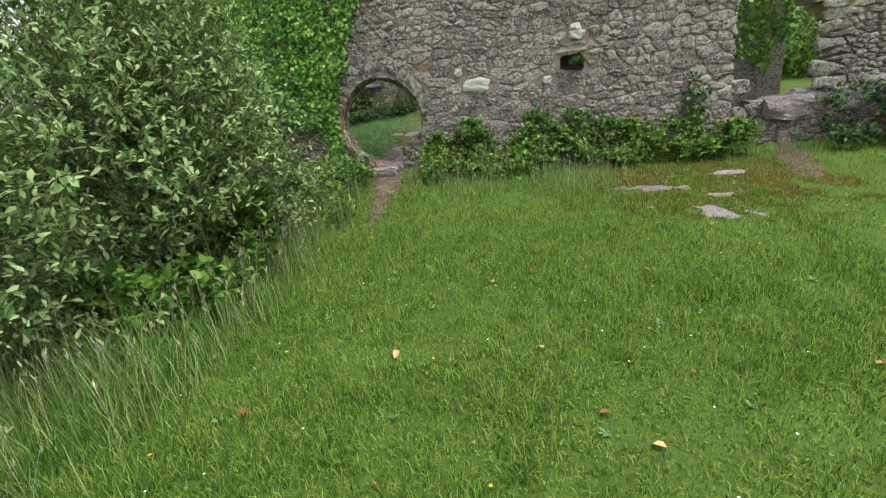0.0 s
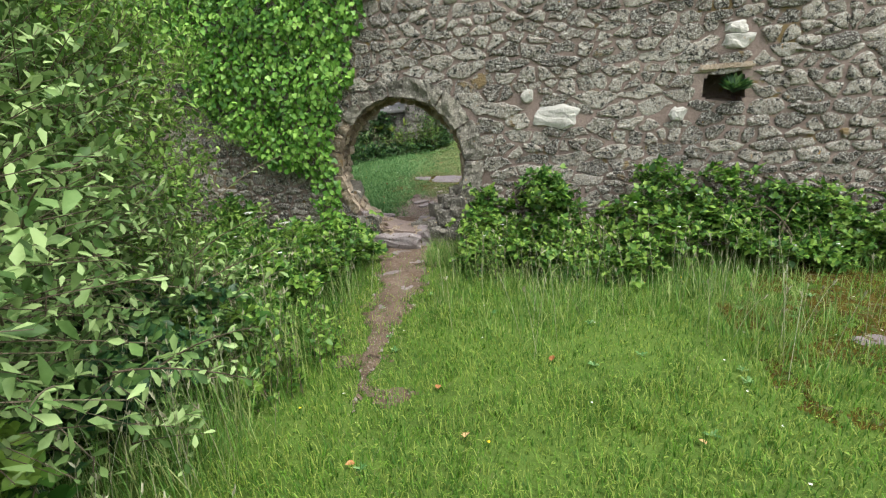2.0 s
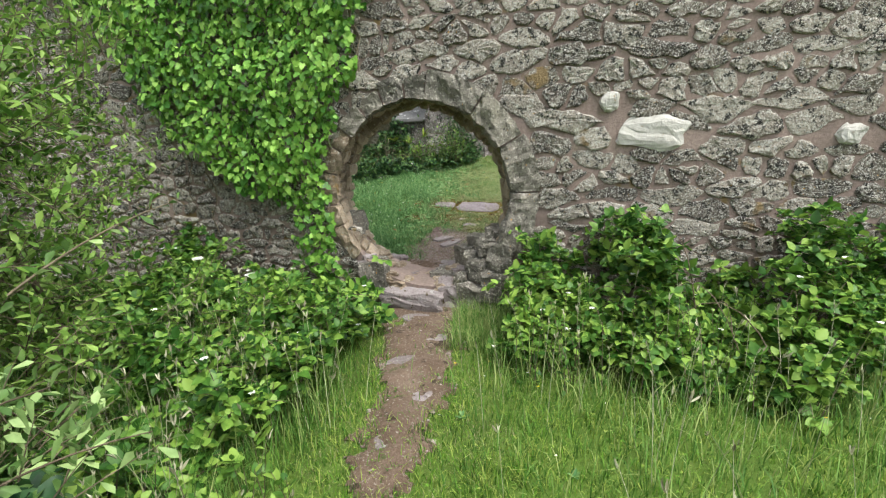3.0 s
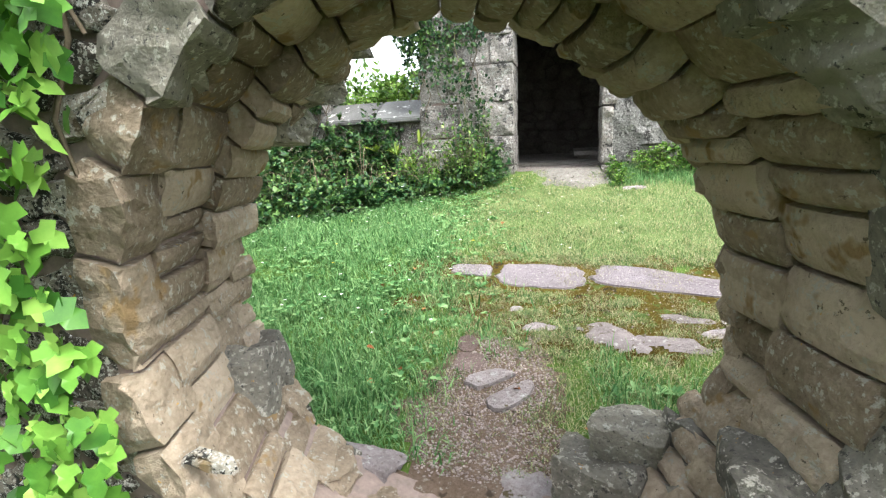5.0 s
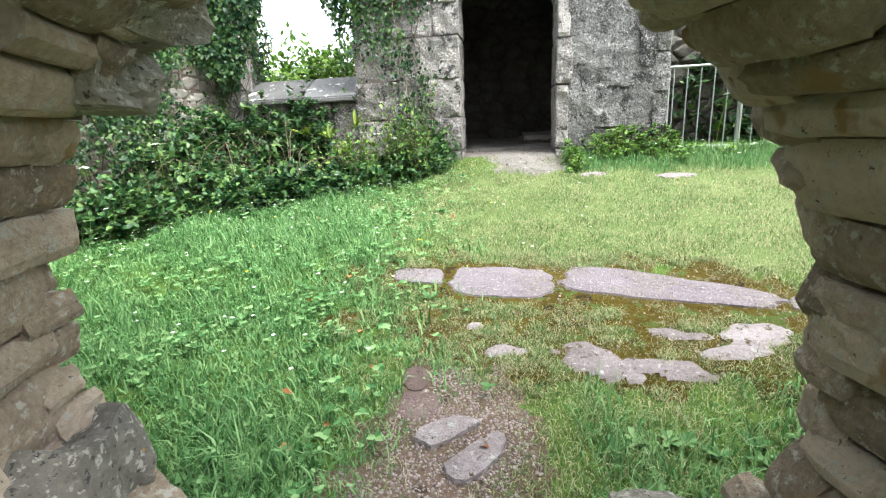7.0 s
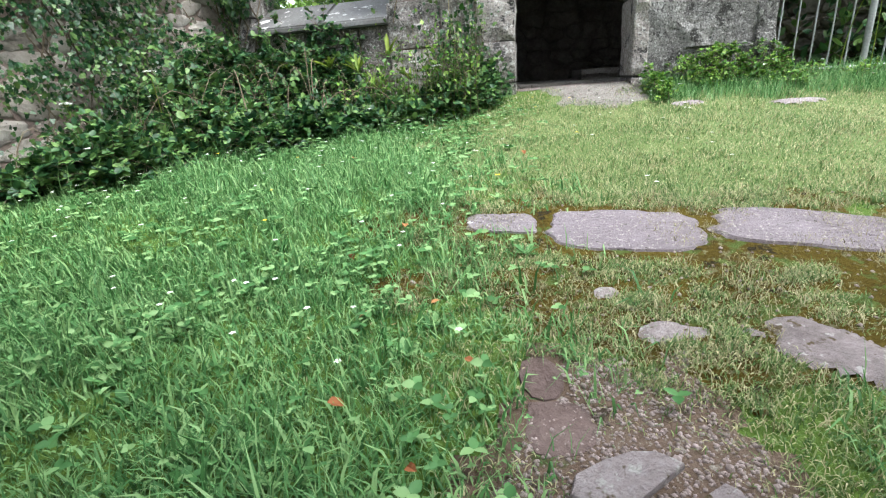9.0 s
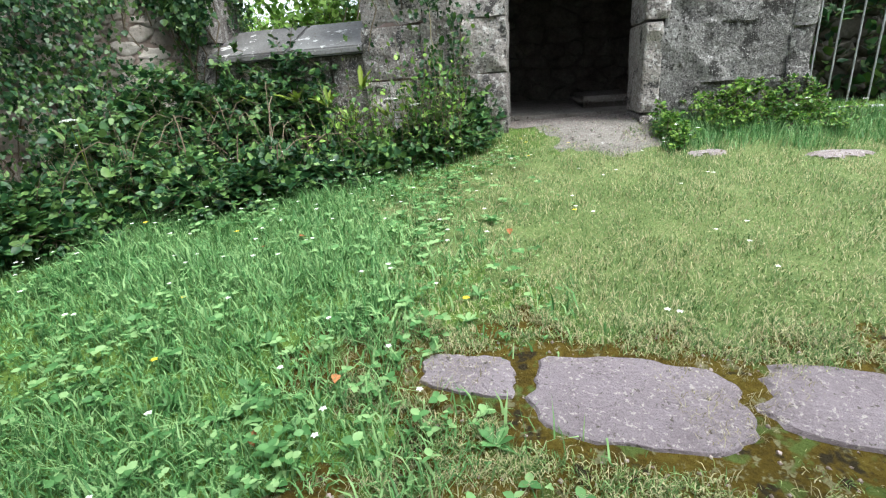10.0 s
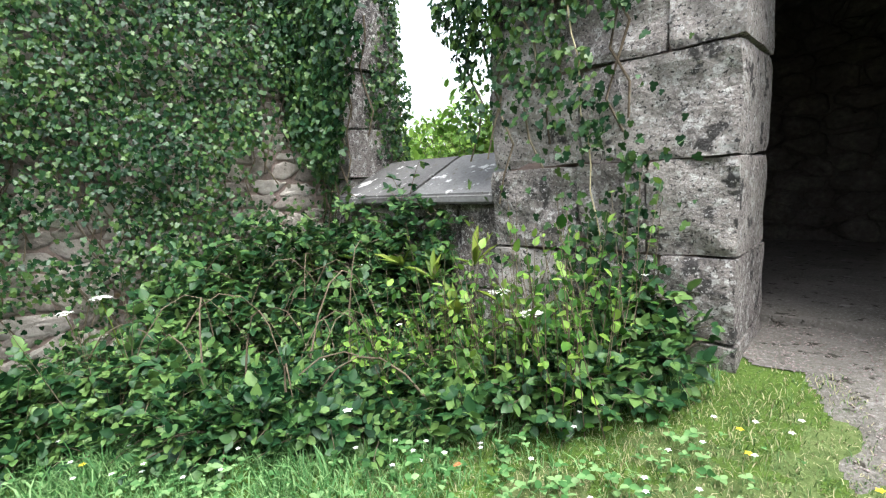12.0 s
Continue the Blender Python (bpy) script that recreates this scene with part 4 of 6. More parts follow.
# side wall of the court, turned a little inward
side = new("wall_side")
tagged(side, "pale coursed stone side wall half hidden by ivy", "wall", kind="structure")
part("core", box_bm(-4.6, -0.5, 0.0, 0.5, -1.0, 3.6), M_MORTAR, side)
SIDE_POSE = pose(-3.08, 5.4, 0, 0, 0, math.degrees(math.atan2(3.3, 1.55)))
arrs = []
for (x, z), poly, w, h in rubble_cells(rubble_face(-4.6, -0.55, -0.5, 3.5, r, 0.1, 0.18), r, 0.006, 2.5, 0.26):
    v, f = cell_stone(poly, 0.016, r)
    arrs.append((v + (x, 0.004, z), f))
M_PALE = material("pale_side_stone", [(0.2, 0.17, 0.15), (0.34, 0.3, 0.27), (0.46, 0.42, 0.38)], 5, 45, 0.95, 0.7, 0.35, per="island", spots=[((0.1, 0.09, 0.07), 0.06, 0.3)])
stuff("rubble", joined(arrs), M_PALE, "", "", side)
side.matrix_basis = SIDE_POSE
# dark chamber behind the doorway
# walls and ceiling take a dark tone that stands for the unlit room
room = tagged(part("wall_room_back", box_bm(-1.4, 1.3, 8.0, 8.3, 0.5, 3.8), M_DARKWALL), "dark stone back wall of the chamber, toned for shade", "wall", kind="structure")
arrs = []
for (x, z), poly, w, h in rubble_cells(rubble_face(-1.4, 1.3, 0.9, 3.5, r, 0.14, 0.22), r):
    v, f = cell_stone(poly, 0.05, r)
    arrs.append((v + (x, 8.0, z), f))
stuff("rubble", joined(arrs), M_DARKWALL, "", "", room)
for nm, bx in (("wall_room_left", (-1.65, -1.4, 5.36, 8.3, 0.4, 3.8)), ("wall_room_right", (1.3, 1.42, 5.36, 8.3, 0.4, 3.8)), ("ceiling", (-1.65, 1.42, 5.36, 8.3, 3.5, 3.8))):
    tagged(part(nm, box_bm(*bx), M_DARKWALL), "dark stone of the chamber, toned for shade", "wall" if nm != "ceiling" else "ceiling", kind="structure")
tagged(part("floor", box_bm(-1.4, 1.3, 5.45, 8.0, 0.6, 0.985), M_FLOOR), "earthen floor of the dark chamber", "floor", kind="structure")
tagged(part("stone_ledge", box_bm(0.05, 1.25, 6.0, 7.3, 0.985, 1.09, 0.05), M_FLOOR), "low stone ledge on the chamber floor", "ledge")

# ---- paving slabs and loose stones in the court ----
def paving(cx, cy, w, d, turn, seed, mat=M_SLAB, label="worn pinkish grey granite paving slab set in moss", thick=0.1, proud=0.004, group="paving slabs", n=56, name="paving_slab", p=5.0, taper=0.0, rag=1.0):
    """A flat stone with a ragged worn outline, bedded in the ground; taper: how much its far end narrows."""
    rr = np.random.default_rng(seed)
    o = rr.uniform(0, 6)
    small = n < 20
    chips = rr.uniform(-1, 1, n) * (0.1 if small else 0.022)
    bm = bmesh.new()
    rows = []
    for ring, (k, z) in enumerate(((1.0, -thick), (1.0, -0.01), (0.965, 0.0), (0.6, 0.004), (0.25, 0.002))):
        row = []
        for i in range(n):
            a = 2 * math.pi * i / n
            c, s = math.cos(a), math.sin(a)
            rad = (abs(c) ** p + abs(s) ** p) ** (-1 / p) * (1 + rag * (0.03 * math.sin(4 * a + o) + 0.03 * math.sin(7 * a + 2 * o) + 0.025 * math.sin(13 * a + o) + 0.02 * math.sin(2 * a + 3 * o) + chips[i]))
            u = c * rad * k
            row.append(bm.verts.new((u * w / 2, s * rad * k * d / 2 * (1 - taper * (0.5 + 0.5 * u)), z + rr.uniform(-0.0015, 0.0015))))
        rows.append(row)
    for a, b in zip(rows, rows[1:]):
        for i in range(n):
            bm.faces.new((a[i], a[(i + 1) % n], b[(i + 1) % n], b[i]))
    bm.faces.new(rows[-1])
    ob = part(name, bm, mat)
    slope = (float(ground_z(cx, cy + 0.15)) - float(ground_z(cx, cy - 0.15))) / 0.3
    sx = (float(ground_z(cx + w / 3, cy)) - float(ground_z(cx - w / 3, cy))) / (w * 2 / 3)
    ct, st = math.cos(turn), math.sin(turn)
    lie = [float(ground_z(cx + ct * dx * w / 2 - st * dy * d / 2, cy + st * dx * w / 2 + ct * dy * d / 2)) - sx * (ct * dx * w / 2 - st * dy * d / 2) - slope * (st * dx * w / 2 + ct * dy * d / 2) for dx in np.linspace(-0.9, 0.9, 15) for dy in np.linspace(-0.9, 0.9, 7)]
    rest = max(lie)
    ob.matrix_basis = Matrix.Translation((cx, cy, rest + proud + 0.004)) @ Euler((math.atan(slope), -math.atan(sx), 0)).to_matrix().to_4x4() @ Matrix.Rotation(turn, 4, "Z")
    return tagged(ob, label, "stone slab", group)


SLABS = [  # centre, width, depth, turn, narrowing, seed
    (-0.585, 2.185, 0.27, 0.13, -0.1, -0.25, 1), (-0.14, 2.12, 0.53, 0.285, -0.09, 0.0, 2), (0.655, 2.055, 0.95, 0.31, -0.25, 0.5, 3), (1.24, 1.9, 0.2, 0.11, -0.3, 0.2, 4)]
for cx, cy, w, d, turn, taper, q in SLABS:
    paving(cx, cy, w, d, turn, q, taper=taper, proud=0.011)
PATH_STONES = [(-0.2, 1.0, 0.25, 0.12, 0.85), (-0.305, 1.1, 0.21, 0.11, 0.55), (-0.42, 1.22, 0.15, 0.15, 0.1), (-0.455, 1.36, 0.1, 0.15, 0.2)]
for q, (x, y, w, d) in enumerate(((-0.15, -0.25, 0.26, 0.16), (0.1, -0.6, 0.2, 0.13), (0.0, -1.0, 0.24, 0.14), (0.25, -1.35, 0.18, 0.12), (0.2, -1.8, 0.15, 0.11), (-0.1, -0.75, 0.12, 0.1))):
    paving(x, y, w, d, 0.4 * q, 20 + q, M_ROCK, "small stone trodden into the earth path", 0.05, 0.012, "path stones", 13, "loose_stone", 2.6)
for q, (x, y, w, d, turn) in enumerate(PATH_STONES):
    red = q > 1
    paving(x, y, w, d, turn, 5 + q, M_PINK if red else M_ROCK, "reddish flat stone bedded in the gravel path" if red else "loose grey flat stone on the gravel path", 0.06, 0.004 if red else 0.022, "path stones", 11, "loose_stone", 3.2, 0.35 if not red else 0.0)


def pebbles(n, xs, ys, inside, size):
    x, y = rng.uniform(*xs, n), rng.uniform(*ys, n)
    k = inside(x, y) < 1.0
    x, y = x[k], y[k]
    s = size * rng.uniform(0.4, 1.3, len(x))
    base = np.array([(1, 0, 0), (0, 1, 0), (-1, 0, 0), (0, -1, 0), (0, 0, 0.8), (0, 0, -0.8)])
    tri = np.array([(0, 1, 4), (1, 2, 4), (2, 3, 4), (3, 0, 4), (1, 0, 5), (2, 1, 5), (3, 2, 5), (0, 3, 5)])
    t = rng.uniform(0, 6.28, len(x))
    v = base[None] * s[:, None, None] * rng.uniform(0.6, 1.2, (len(x), 6, 1))
    v = np.stack([v[..., 0] * np.cos(t)[:, None] - v[..., 1] * np.sin(t)[:, None] + x[:, None], v[..., 0] * np.sin(t)[:, None] + v[..., 1] * np.cos(t)[:, None] + y[:, None], v[..., 2] + (ground_z(x, y) + 0.008)[:, None]], 2)
    return v.reshape(-1, 3), (tri[None] + (np.arange(len(x)) * 6)[:, None, None]).reshape(-1, 3)


gravel_inside = blot(-0.27, 0.95, 0.3, 0.5, 71, 0.0, 0.3)
stuff("gravel", joined([pebbles(15000, (-0.8, 0.4), (0.5, 1.7), gravel_inside, 0.0065), pebbles(250, (-0.8, 0.4), (0.5, 1.7), gravel_inside, 0.01), pebbles(5000, (-0.7, 0.6), (3.8, 5.5), door_inside, 0.005), pebbles(2500, (-0.5, 1.0), (-3.2, 0.3), path_inside, 0.008), pebbles(700, (-0.5, 1.0), (-3.2, 0.1), path_inside, 0.022), pebbles(900, (-0.9, 1.9), (1.4, 2.4), moss_inside, 0.007)]), M_GRAVEL, "loose grey gravel on the trodden path", "gravel")


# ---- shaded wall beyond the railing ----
# the stone colour itself is darkened for the shadow behind the railing
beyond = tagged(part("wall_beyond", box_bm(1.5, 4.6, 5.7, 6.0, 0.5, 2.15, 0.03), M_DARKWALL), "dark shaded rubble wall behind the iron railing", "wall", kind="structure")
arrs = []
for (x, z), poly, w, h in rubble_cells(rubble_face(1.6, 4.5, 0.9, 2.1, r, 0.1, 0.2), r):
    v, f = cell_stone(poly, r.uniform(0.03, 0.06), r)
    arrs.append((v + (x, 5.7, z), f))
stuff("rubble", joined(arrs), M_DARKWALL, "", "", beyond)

# ---- railing ----
def rod(p, q, radius, name, parent, sides=8):
    v, f = tube_arrays(np.array([[p, (np.array(p) + np.array(q)) / 2, q]]), radius, 1.0, sides)
    return mesh_ob(name, v, f, M_IRON, parent, True)


railing = new("metal_railing")
RA, RB = np.array([1.44, 4.95, 0.0]), np.array([3.6, 4.72, 0.0])
for z, nm in ((1.72, "top_rail"), (0.96, "bottom_rail")):
    rod(RA + (0, 0, z), RB + (0, 0, z), 0.014, nm, railing)
for q in range(18):
    p = RA + (RB - RA) * (q + 0.55) / 18
    if q in (5, 12):
        rod(p + (0, 0, 0.85), p + (0, 0, 1.74), 0.024, "post", railing)
    else:
        rod(p + (0, 0, 0.96), p + (0, 0, 1.72), 0.0065, "bar", railing, 6)
rod(RA + (0.02, 0, 0.85), RA + (0.02, 0, 1.72), 0.016, "post", railing)
tagged(settle(railing, (1.44, 4.95, 0.92)), "grey painted iron railing beside the doorway wall", "railing")

# ---- ivy ----
gate_poly = np.array([(-4.4, 3.4), (-3.07, 2.58), (-2.72, 1.9), (-2.08, 1.23), (-1.53, 0.95), (-1.3, 0.9), (-1.2, 0.5), (-1.12, 0.1)])


def gate_ivy(u, v):
    leftx = np.interp(-v, -gate_poly[:, 1], gate_poly[:, 0]) + 0.1 * smooth_noise(u, v, 0.25, 61)
    rightx = np.interp(v, [0.1, 0.6, 0.95, 1.39, 1.75, 2.04, 2.35, 3.0, 4.3], [-0.85, -0.93, -0.98, -0.93, -0.75, -0.6, -0.53, -0.22, -0.1]) + 0.06 * smooth_noise(u, v, 0.2, 62)
    return ((u > leftx) & (u < rightx)) * np.where(v < 0.9, 0.55, 1.0)


ivy_on("ivy", "dense bright green ivy hanging over the wall beside the gate", gate_ivy, -4.4, 0.0, 0.1, 3.5, lambda u, v, h: np.stack([u, -0.03 - h * 1.6, v], 1), (0, -1, 0), 19000, 0.06, M_IVY, 0.09)
ivy_on("ivy", "small patch of ivy climbing the rubble wall", lambda u, v: (np.hypot((u - 4.95) / 0.2, (v - 0.95) / 0.42) + 0.4 * smooth_noise(u, v, 0.12, 64) < 0.8) * 0.8, 4.5, 5.4, 0.4, 1.6, lambda u, v, h: np.stack([u, -0.03 - h, v], 1), (0, -1, 0), 900, 0.055, M_IVYDARK)
ivy_on("ivy", "round cushion of ivy on the dark inner wall", lambda u, v: (np.hypot((u - 6.3) / 0.5, (v - 2.1) / 0.95) + 0.2 * smooth_noise(u, v, 0.2, 65) < 1) * 1.0, 5.6, 6.9, 0.8, 3.4, lambda u, v, h: np.stack([u, 1.47 - h * 2, v], 1), (0, -1, 0), 2600, 0.07, M_IVY, 0.1)


def side_place(u, v, h):
    m = np.array(SIDE_POSE)
    p = np.stack([u, -0.04 - h * 2, v, np.ones_like(u)], 1) @ m.T
    return p[:, :3]


sn = np.array(SIDE_POSE.to_3x3() @ Vector((0, -1, 0)))


def side_ivy(u, v):
    s = smooth_noise(u, v, 0.7, 66) + 0.5 * smooth_noise(u, v, 0.25, 67)
    low_edge = 1.75 + 0.25 * np.sin(u * 5.0)
    tongue = (np.abs(u + 1.55) < 0.25 + 0.06 * np.sin(v * 9)) & (v > 0.3)
    return np.where(v > low_edge, 1.0, np.where(tongue, 1.0, np.where(s > 0.15, 0.6, 0.1))) * (1 - 0.75 * ((np.abs(u + 0.75) < 0.18) & (v > 1.3) & (v < 2.4)))


ivy_on("ivy", "dark glossy old ivy draped over the side wall", side_ivy, -4.6, 0.1, 0.2, 3.6, side_place, sn, 58000, 0.034, M_IVYDARK, 0.1)
ivy_on("ivy", "ivy hanging over the broken window edge", lambda u, v: (u < -2.78 + 0.25 * step(1.9, 2.6, v) + 0.08 * smooth_noise(u, v, 0.2, 68)) * (v > 1.9 + 0.15 * np.sin(u * 9)) * 1.0, -3.5, -2.3, 1.7, 3.6, lambda u, v, h: np.stack([u, 4.83 - h * 1.5, v], 1), (0.2, -1, 0), 7500, 0.042, M_IVYDARK, 0.1)


def pier_ivy(u, v):
    s = smooth_noise(u, v, 0.28, 69) + 0.5 * smooth_noise(u, v, 0.1, 70)
    trail = np.exp(-((u + 1.12 - 0.1 * np.sin(v * 5)) / 0.16) ** 2) * (v < 2.3)
    top = step(2.05, 2.5, v + 0.4 * (-1.1 - u)) * step(-0.72, -1.0, u)
    return np.clip((trail * 0.95 + top * 1.1) * (s > -0.3) + 0.03, 0, 1)


ivy_on("ivy", "ivy with a pale bare vine climbing the granite pier", pier_ivy, -1.8, -0.7, 0.9, 3.7, lambda u, v, h: np.stack([u, 4.79 - h, v], 1), (0, -1, 0), 6000, 0.036, M_IVYDARK, 0.05)
ivy_on("ivy", "ivy tuft leaning out beside the window", lambda u, v: (np.abs(u + 1.68 + 0.05 * np.sin(v * 8)) < 0.16) * (v > 2.3) * 1.0, -1.95, -1.5, 2.2, 3.7, lambda u, v, h: np.stack([u, 4.8 - h * 1.5, v], 1), (-0.4, -1, 0), 2200, 0.042, M_IVYDARK, 0.1)
vine = bezier((-1.22, 4.76, 2.6), (-1.12, 4.73, 1.9), (-1.06, 4.76, 1.2), 14)
vine[:, 0] += 0.012 * np.sin(np.arange(14) * 1.9)
v, f = tube_arrays(vine[None], 0.0045, 0.6, 6)
tagged(mesh_ob("bare_vine", v, f, M_STRAW), "thin pale bare vine stem climbing the pier", "vine")


# ---- shrubs and brambles ----
def clip_points(p, d, test):
    k = test(p)
    return p[k], d[k]


def ground_fit(p, clear=0.05):
    p[:, 2] = np.maximum(p[:, 2], ground_z(p[:, 0], p[:, 1]) + clear)
    return p


# the big sallow beside the path
SALLOW = [(-0.55, -3.5, 0.55, 0.75, 0.8, 0.45), (-0.9, -5.6, 1.3, 1.3, 1.0, 1.1), (-0.5, -4.7, 1.35, 0.95, 0.9, 0.95), (-1.3, -3.8, 1.4, 1.1, 0.9, 1.1), (-2.2, -5.0, 2.2, 1.5, 1.5, 1.5), (-1.0, -4.9, 2.4, 1.0, 1.0, 1.0), (-1.2, -6.6, 1.2, 1.1, 0.8, 1.0)]
WILLOW = [(-1.6, -1.7, 1.3, 0.9, 0.8, 1.2), (-1.9, -2.6, 1.5, 1.1, 0.9, 1.3), (-2.6, -3.3, 2.4, 1.3, 1.3, 1.6), (-2.6, -1.6, 1.6, 0.9, 0.8, 1.4), (-1.5, -3.3, 2.1, 0.9, 0.8, 1.0)]


def lawn_side(q):
    """Keeps the shrubs off the lawn and the path."""
    return (q[:, 0] < 2.47 - (q[:, 1] + 8.48) * 0.57 + 0.15 * smooth_noise(q[:, 1], q[:, 2], 0.3, 81) + 0.35 * (q[:, 2] < 0.7)) & (q[:, 0] < 0.45) & (q[:, 2] > 0.2 + 0.5 * (q[:, 0] > -0.1) + 0.2 * (q[:, 1] < -4.6))


def big_shrub(label, blobs, n, mat, base, size, shoots=()):
    """A tall many-stemmed shrub, its twigs in clumps with dark gaps between; shoots: start and end of long leafy shoots."""
    p, d = in_blobs(blobs, n, 0.6)
    p, d = clip_points(p, d, lawn_side)
    clump = smooth_noise(p[:, 0] + 0.8 * p[:, 2], p[:, 1] - 0.6 * p[:, 2], 0.42, 83) + 0.6 * smooth_noise(p[:, 0] - p[:, 2], p[:, 1] + p[:, 2], 0.2, 84)
    p, d = p[clump > -0.45], d[clump > -0.45]
    p = ground_fit(p, 0.25)
    stems = []
    for q in range(14):
        bx, by = base[0] + rng.uniform(-0.7, 0.6), base[1] + rng.uniform(-1.2, 1.2)
        e = p[rng.integers(len(p))]
        stems.append((bezier((bx, by, float(ground_z(bx, by)) - 0.05), (bx * 0.6 + e[0] * 0.4, by * 0.6 + e[1] * 0.4, e[2] * 0.8), e), rng.uniform(0.012, 0.03)))
    root = thicket("willow_shrub", label, "shrub", p, d, mat, size, LEAF_WILLOW, 10, 0.3, False, stems, up=0.6, droop=0.1)
    arr, lines = [], []
    for a, b in shoots:
        line = bezier(a, (np.array(a) + np.array(b)) / 2 + (0, 0, 0.05), b, 6)
        lines.append(line)
        k = 15
        t = np.linspace(0.15, 1, k)
        at = np.stack([np.interp(t, np.linspace(0, 1, 6), line[:, c]) for c in range(3)], 1)
        way = unit(np.array(b) - np.array(a))
        turn = np.arange(k) * 2.4
        side = unit(np.cross(way, (0.1, 0.2, 1.0)))
        out = np.cos(turn)[:, None] * side + np.sin(turn)[:, None] * np.cross(side, way) + 0.8 * way
        arr.append(leaf_arrays(LEAF_WILLOW, at, np.array([0, 0, 1.0]) + rng.normal(0, 0.35, (k, 3)), out + rng.normal(0, 0.15, (k, 3)), rng.uniform(0.04, 0.075, k) * (1.1 - 0.4 * t)))
    if arr:
        stuff("foliage", joined(arr), mat, "long shoot of upright grey-green leaves", "", root)
        stuff("brushwood", tube_arrays(np.array(lines), 0.004, 0.4, 5), M_BARK, "", "", root)
    return settle(root, (base[0], base[1], 0.0))


SHOOTS = [((0.35, -4.45, 1.3), (0.86, -4.72, 1.52)), ((0.3, -4.5, 1.15), (0.82, -4.8, 1.42)), ((0.3, -4.4, 0.9), (0.72, -4.75, 1.12)), ((0.35, -4.3, 0.9), (0.78, -4.22, 0.86)), ((0.3, -4.1, 0.8), (0.7, -4.05, 0.95)), ((-0.2, -3.3, 0.95), (0.18, -3.15, 1.14)), ((-0.2, -3.2, 0.8), (0.15, -2.95, 0.9)), ((0.4, -5.7, 1.7), (0.95, -5.85, 1.85)), ((0.4, -5.4, 1.4), (0.95, -5.5, 1.6)), ((0.5, -6.2, 1.5), (1.05, -6.5, 1.62)), ((0.2, -5.0, 1.9), (0.7, -5.2, 2.1)), ((0.3, -5.9, 1.3), (0.9, -6.1, 1.4)), ((-0.3, -2.9, 1.2), (0.0, -2.6, 1.4)), ((0.8, -7.0, 1.4), (1.35, -7.3, 1.47))]
big_shrub("large grey-green sallow shrub overhanging the grass path", SALLOW, 11000, M_WILLOW, (-1.6, -4.8), 0.07, SHOOTS)
big_shrub("yellowish green willow growing up against the wall", WILLOW, 7000, M_YELLOWLEAF, (-2.1, -2.4), 0.065)


def bramble(label, area, n, height, mat, size, flowers=30, dense_low=0.05, stems_n=9, twig=0.18, per=5, name="bramble_bush"):
    """A bramble bank on the ground: area(n) gives x, y and a share of the height."""
    x, y, hs = area(n)
    z = ground_z(x, y) + dense_low + height * hs * rng.uniform(0.15, 1.0, n) ** 0.6 * (0.64 + 0.6 * smooth_noise(x, y, 0.5, 91) + 0.3 * smooth_noise(x, y, 0.2, 93))
    p = np.stack([x, y, z], 1)
    gap = smooth_noise(x * 1.0 + z * 0.7, y - z * 0.9, 0.22, 94) + 0.5 * smooth_noise(x + z, y + z, 0.5, 95)
    k = gap > -0.28
    x, y, z, p = x[k], y[k], z[k], p[k]
    n = len(x)
    d = np.stack([rng.normal(0, 0.6, n), rng.normal(-0.35, 0.5, n), np.full(n, 0.5)], 1)
    stems = []
    for q in range(stems_n):
        i, j = rng.integers(n), rng.integers(n)
        s = np.array([x[i], y[i], float(ground_z(x[i], y[i])) - 0.03])
        e = p[i] + (p[j] - p[i]) * min(1.0, 0.7 / max(np.linalg.norm(p[j] - p[i]), 0.01))
        stems.append((bezier(s, (s + e) / 2 + np.array([0, 0, height * 0.9]), e), rng.uniform(0.003, 0.006)))
    c = (float(x.mean()), float(y.mean()), float(ground_z(x.mean(), y.mean())))
    return settle(thicket(name, label, "bush", p, d, mat, size, LEAF_BROAD, per, twig, True, stems, flowers, 0.3, 0.25), c)


def band(x0, x1, y0, y1, wave=0.2, fall=0.6, skip=None):
    def area(n):
        x, t = rng.uniform(x0, x1, n), rng.uniform(0, 1, n)
        front = y0 + wave * smooth_noise(x, x * 0, 0.5, 92)
        y = y1 + (front - y1) * t
        hs = 1 - fall * t ** 1.5
        return x, y, hs
    return area


bramble("bright green bramble bank at the foot of the wall", band(0.72, 2.4, -0.98, -0.08, 0.3), 1700, 0.86, M_BRAMBLE, 0.07, 40)
bramble("bramble and nettle bank along the wall foot", band(2.2, 4.0, -0.75, -0.08, 0.25), 1100, 0.76, M_BRAMBLE, 0.06, 20, stems_n=20)
bramble("bramble bank with bare arching canes by the wall", band(3.9, 5.7, -0.55, -0.08), 800, 0.66, M_BRAMBLE, 0.06, 15, stems_n=20)
bramble("bramble growing against the ruined window jamb", band(6.7, 9.0, -0.8, -0.02), 800, 0.75, M_DEEP, 0.065, 8)
bramble("lush bramble with white blossom beside the gate path", band(-2.4, -0.42, -1.05, -0.12, 0.15), 1700, 0.5, M_BRAMBLE, 0.068, 70)
bramble("low bramble thicket under the sallow shrub", band(-2.6, -0.25, -3.0, -0.9, 0.15, 0.3), 1900, 0.55, M_BRAMBLE, 0.062, 20)
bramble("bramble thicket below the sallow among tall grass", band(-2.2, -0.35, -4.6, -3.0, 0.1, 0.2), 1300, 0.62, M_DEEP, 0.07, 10)
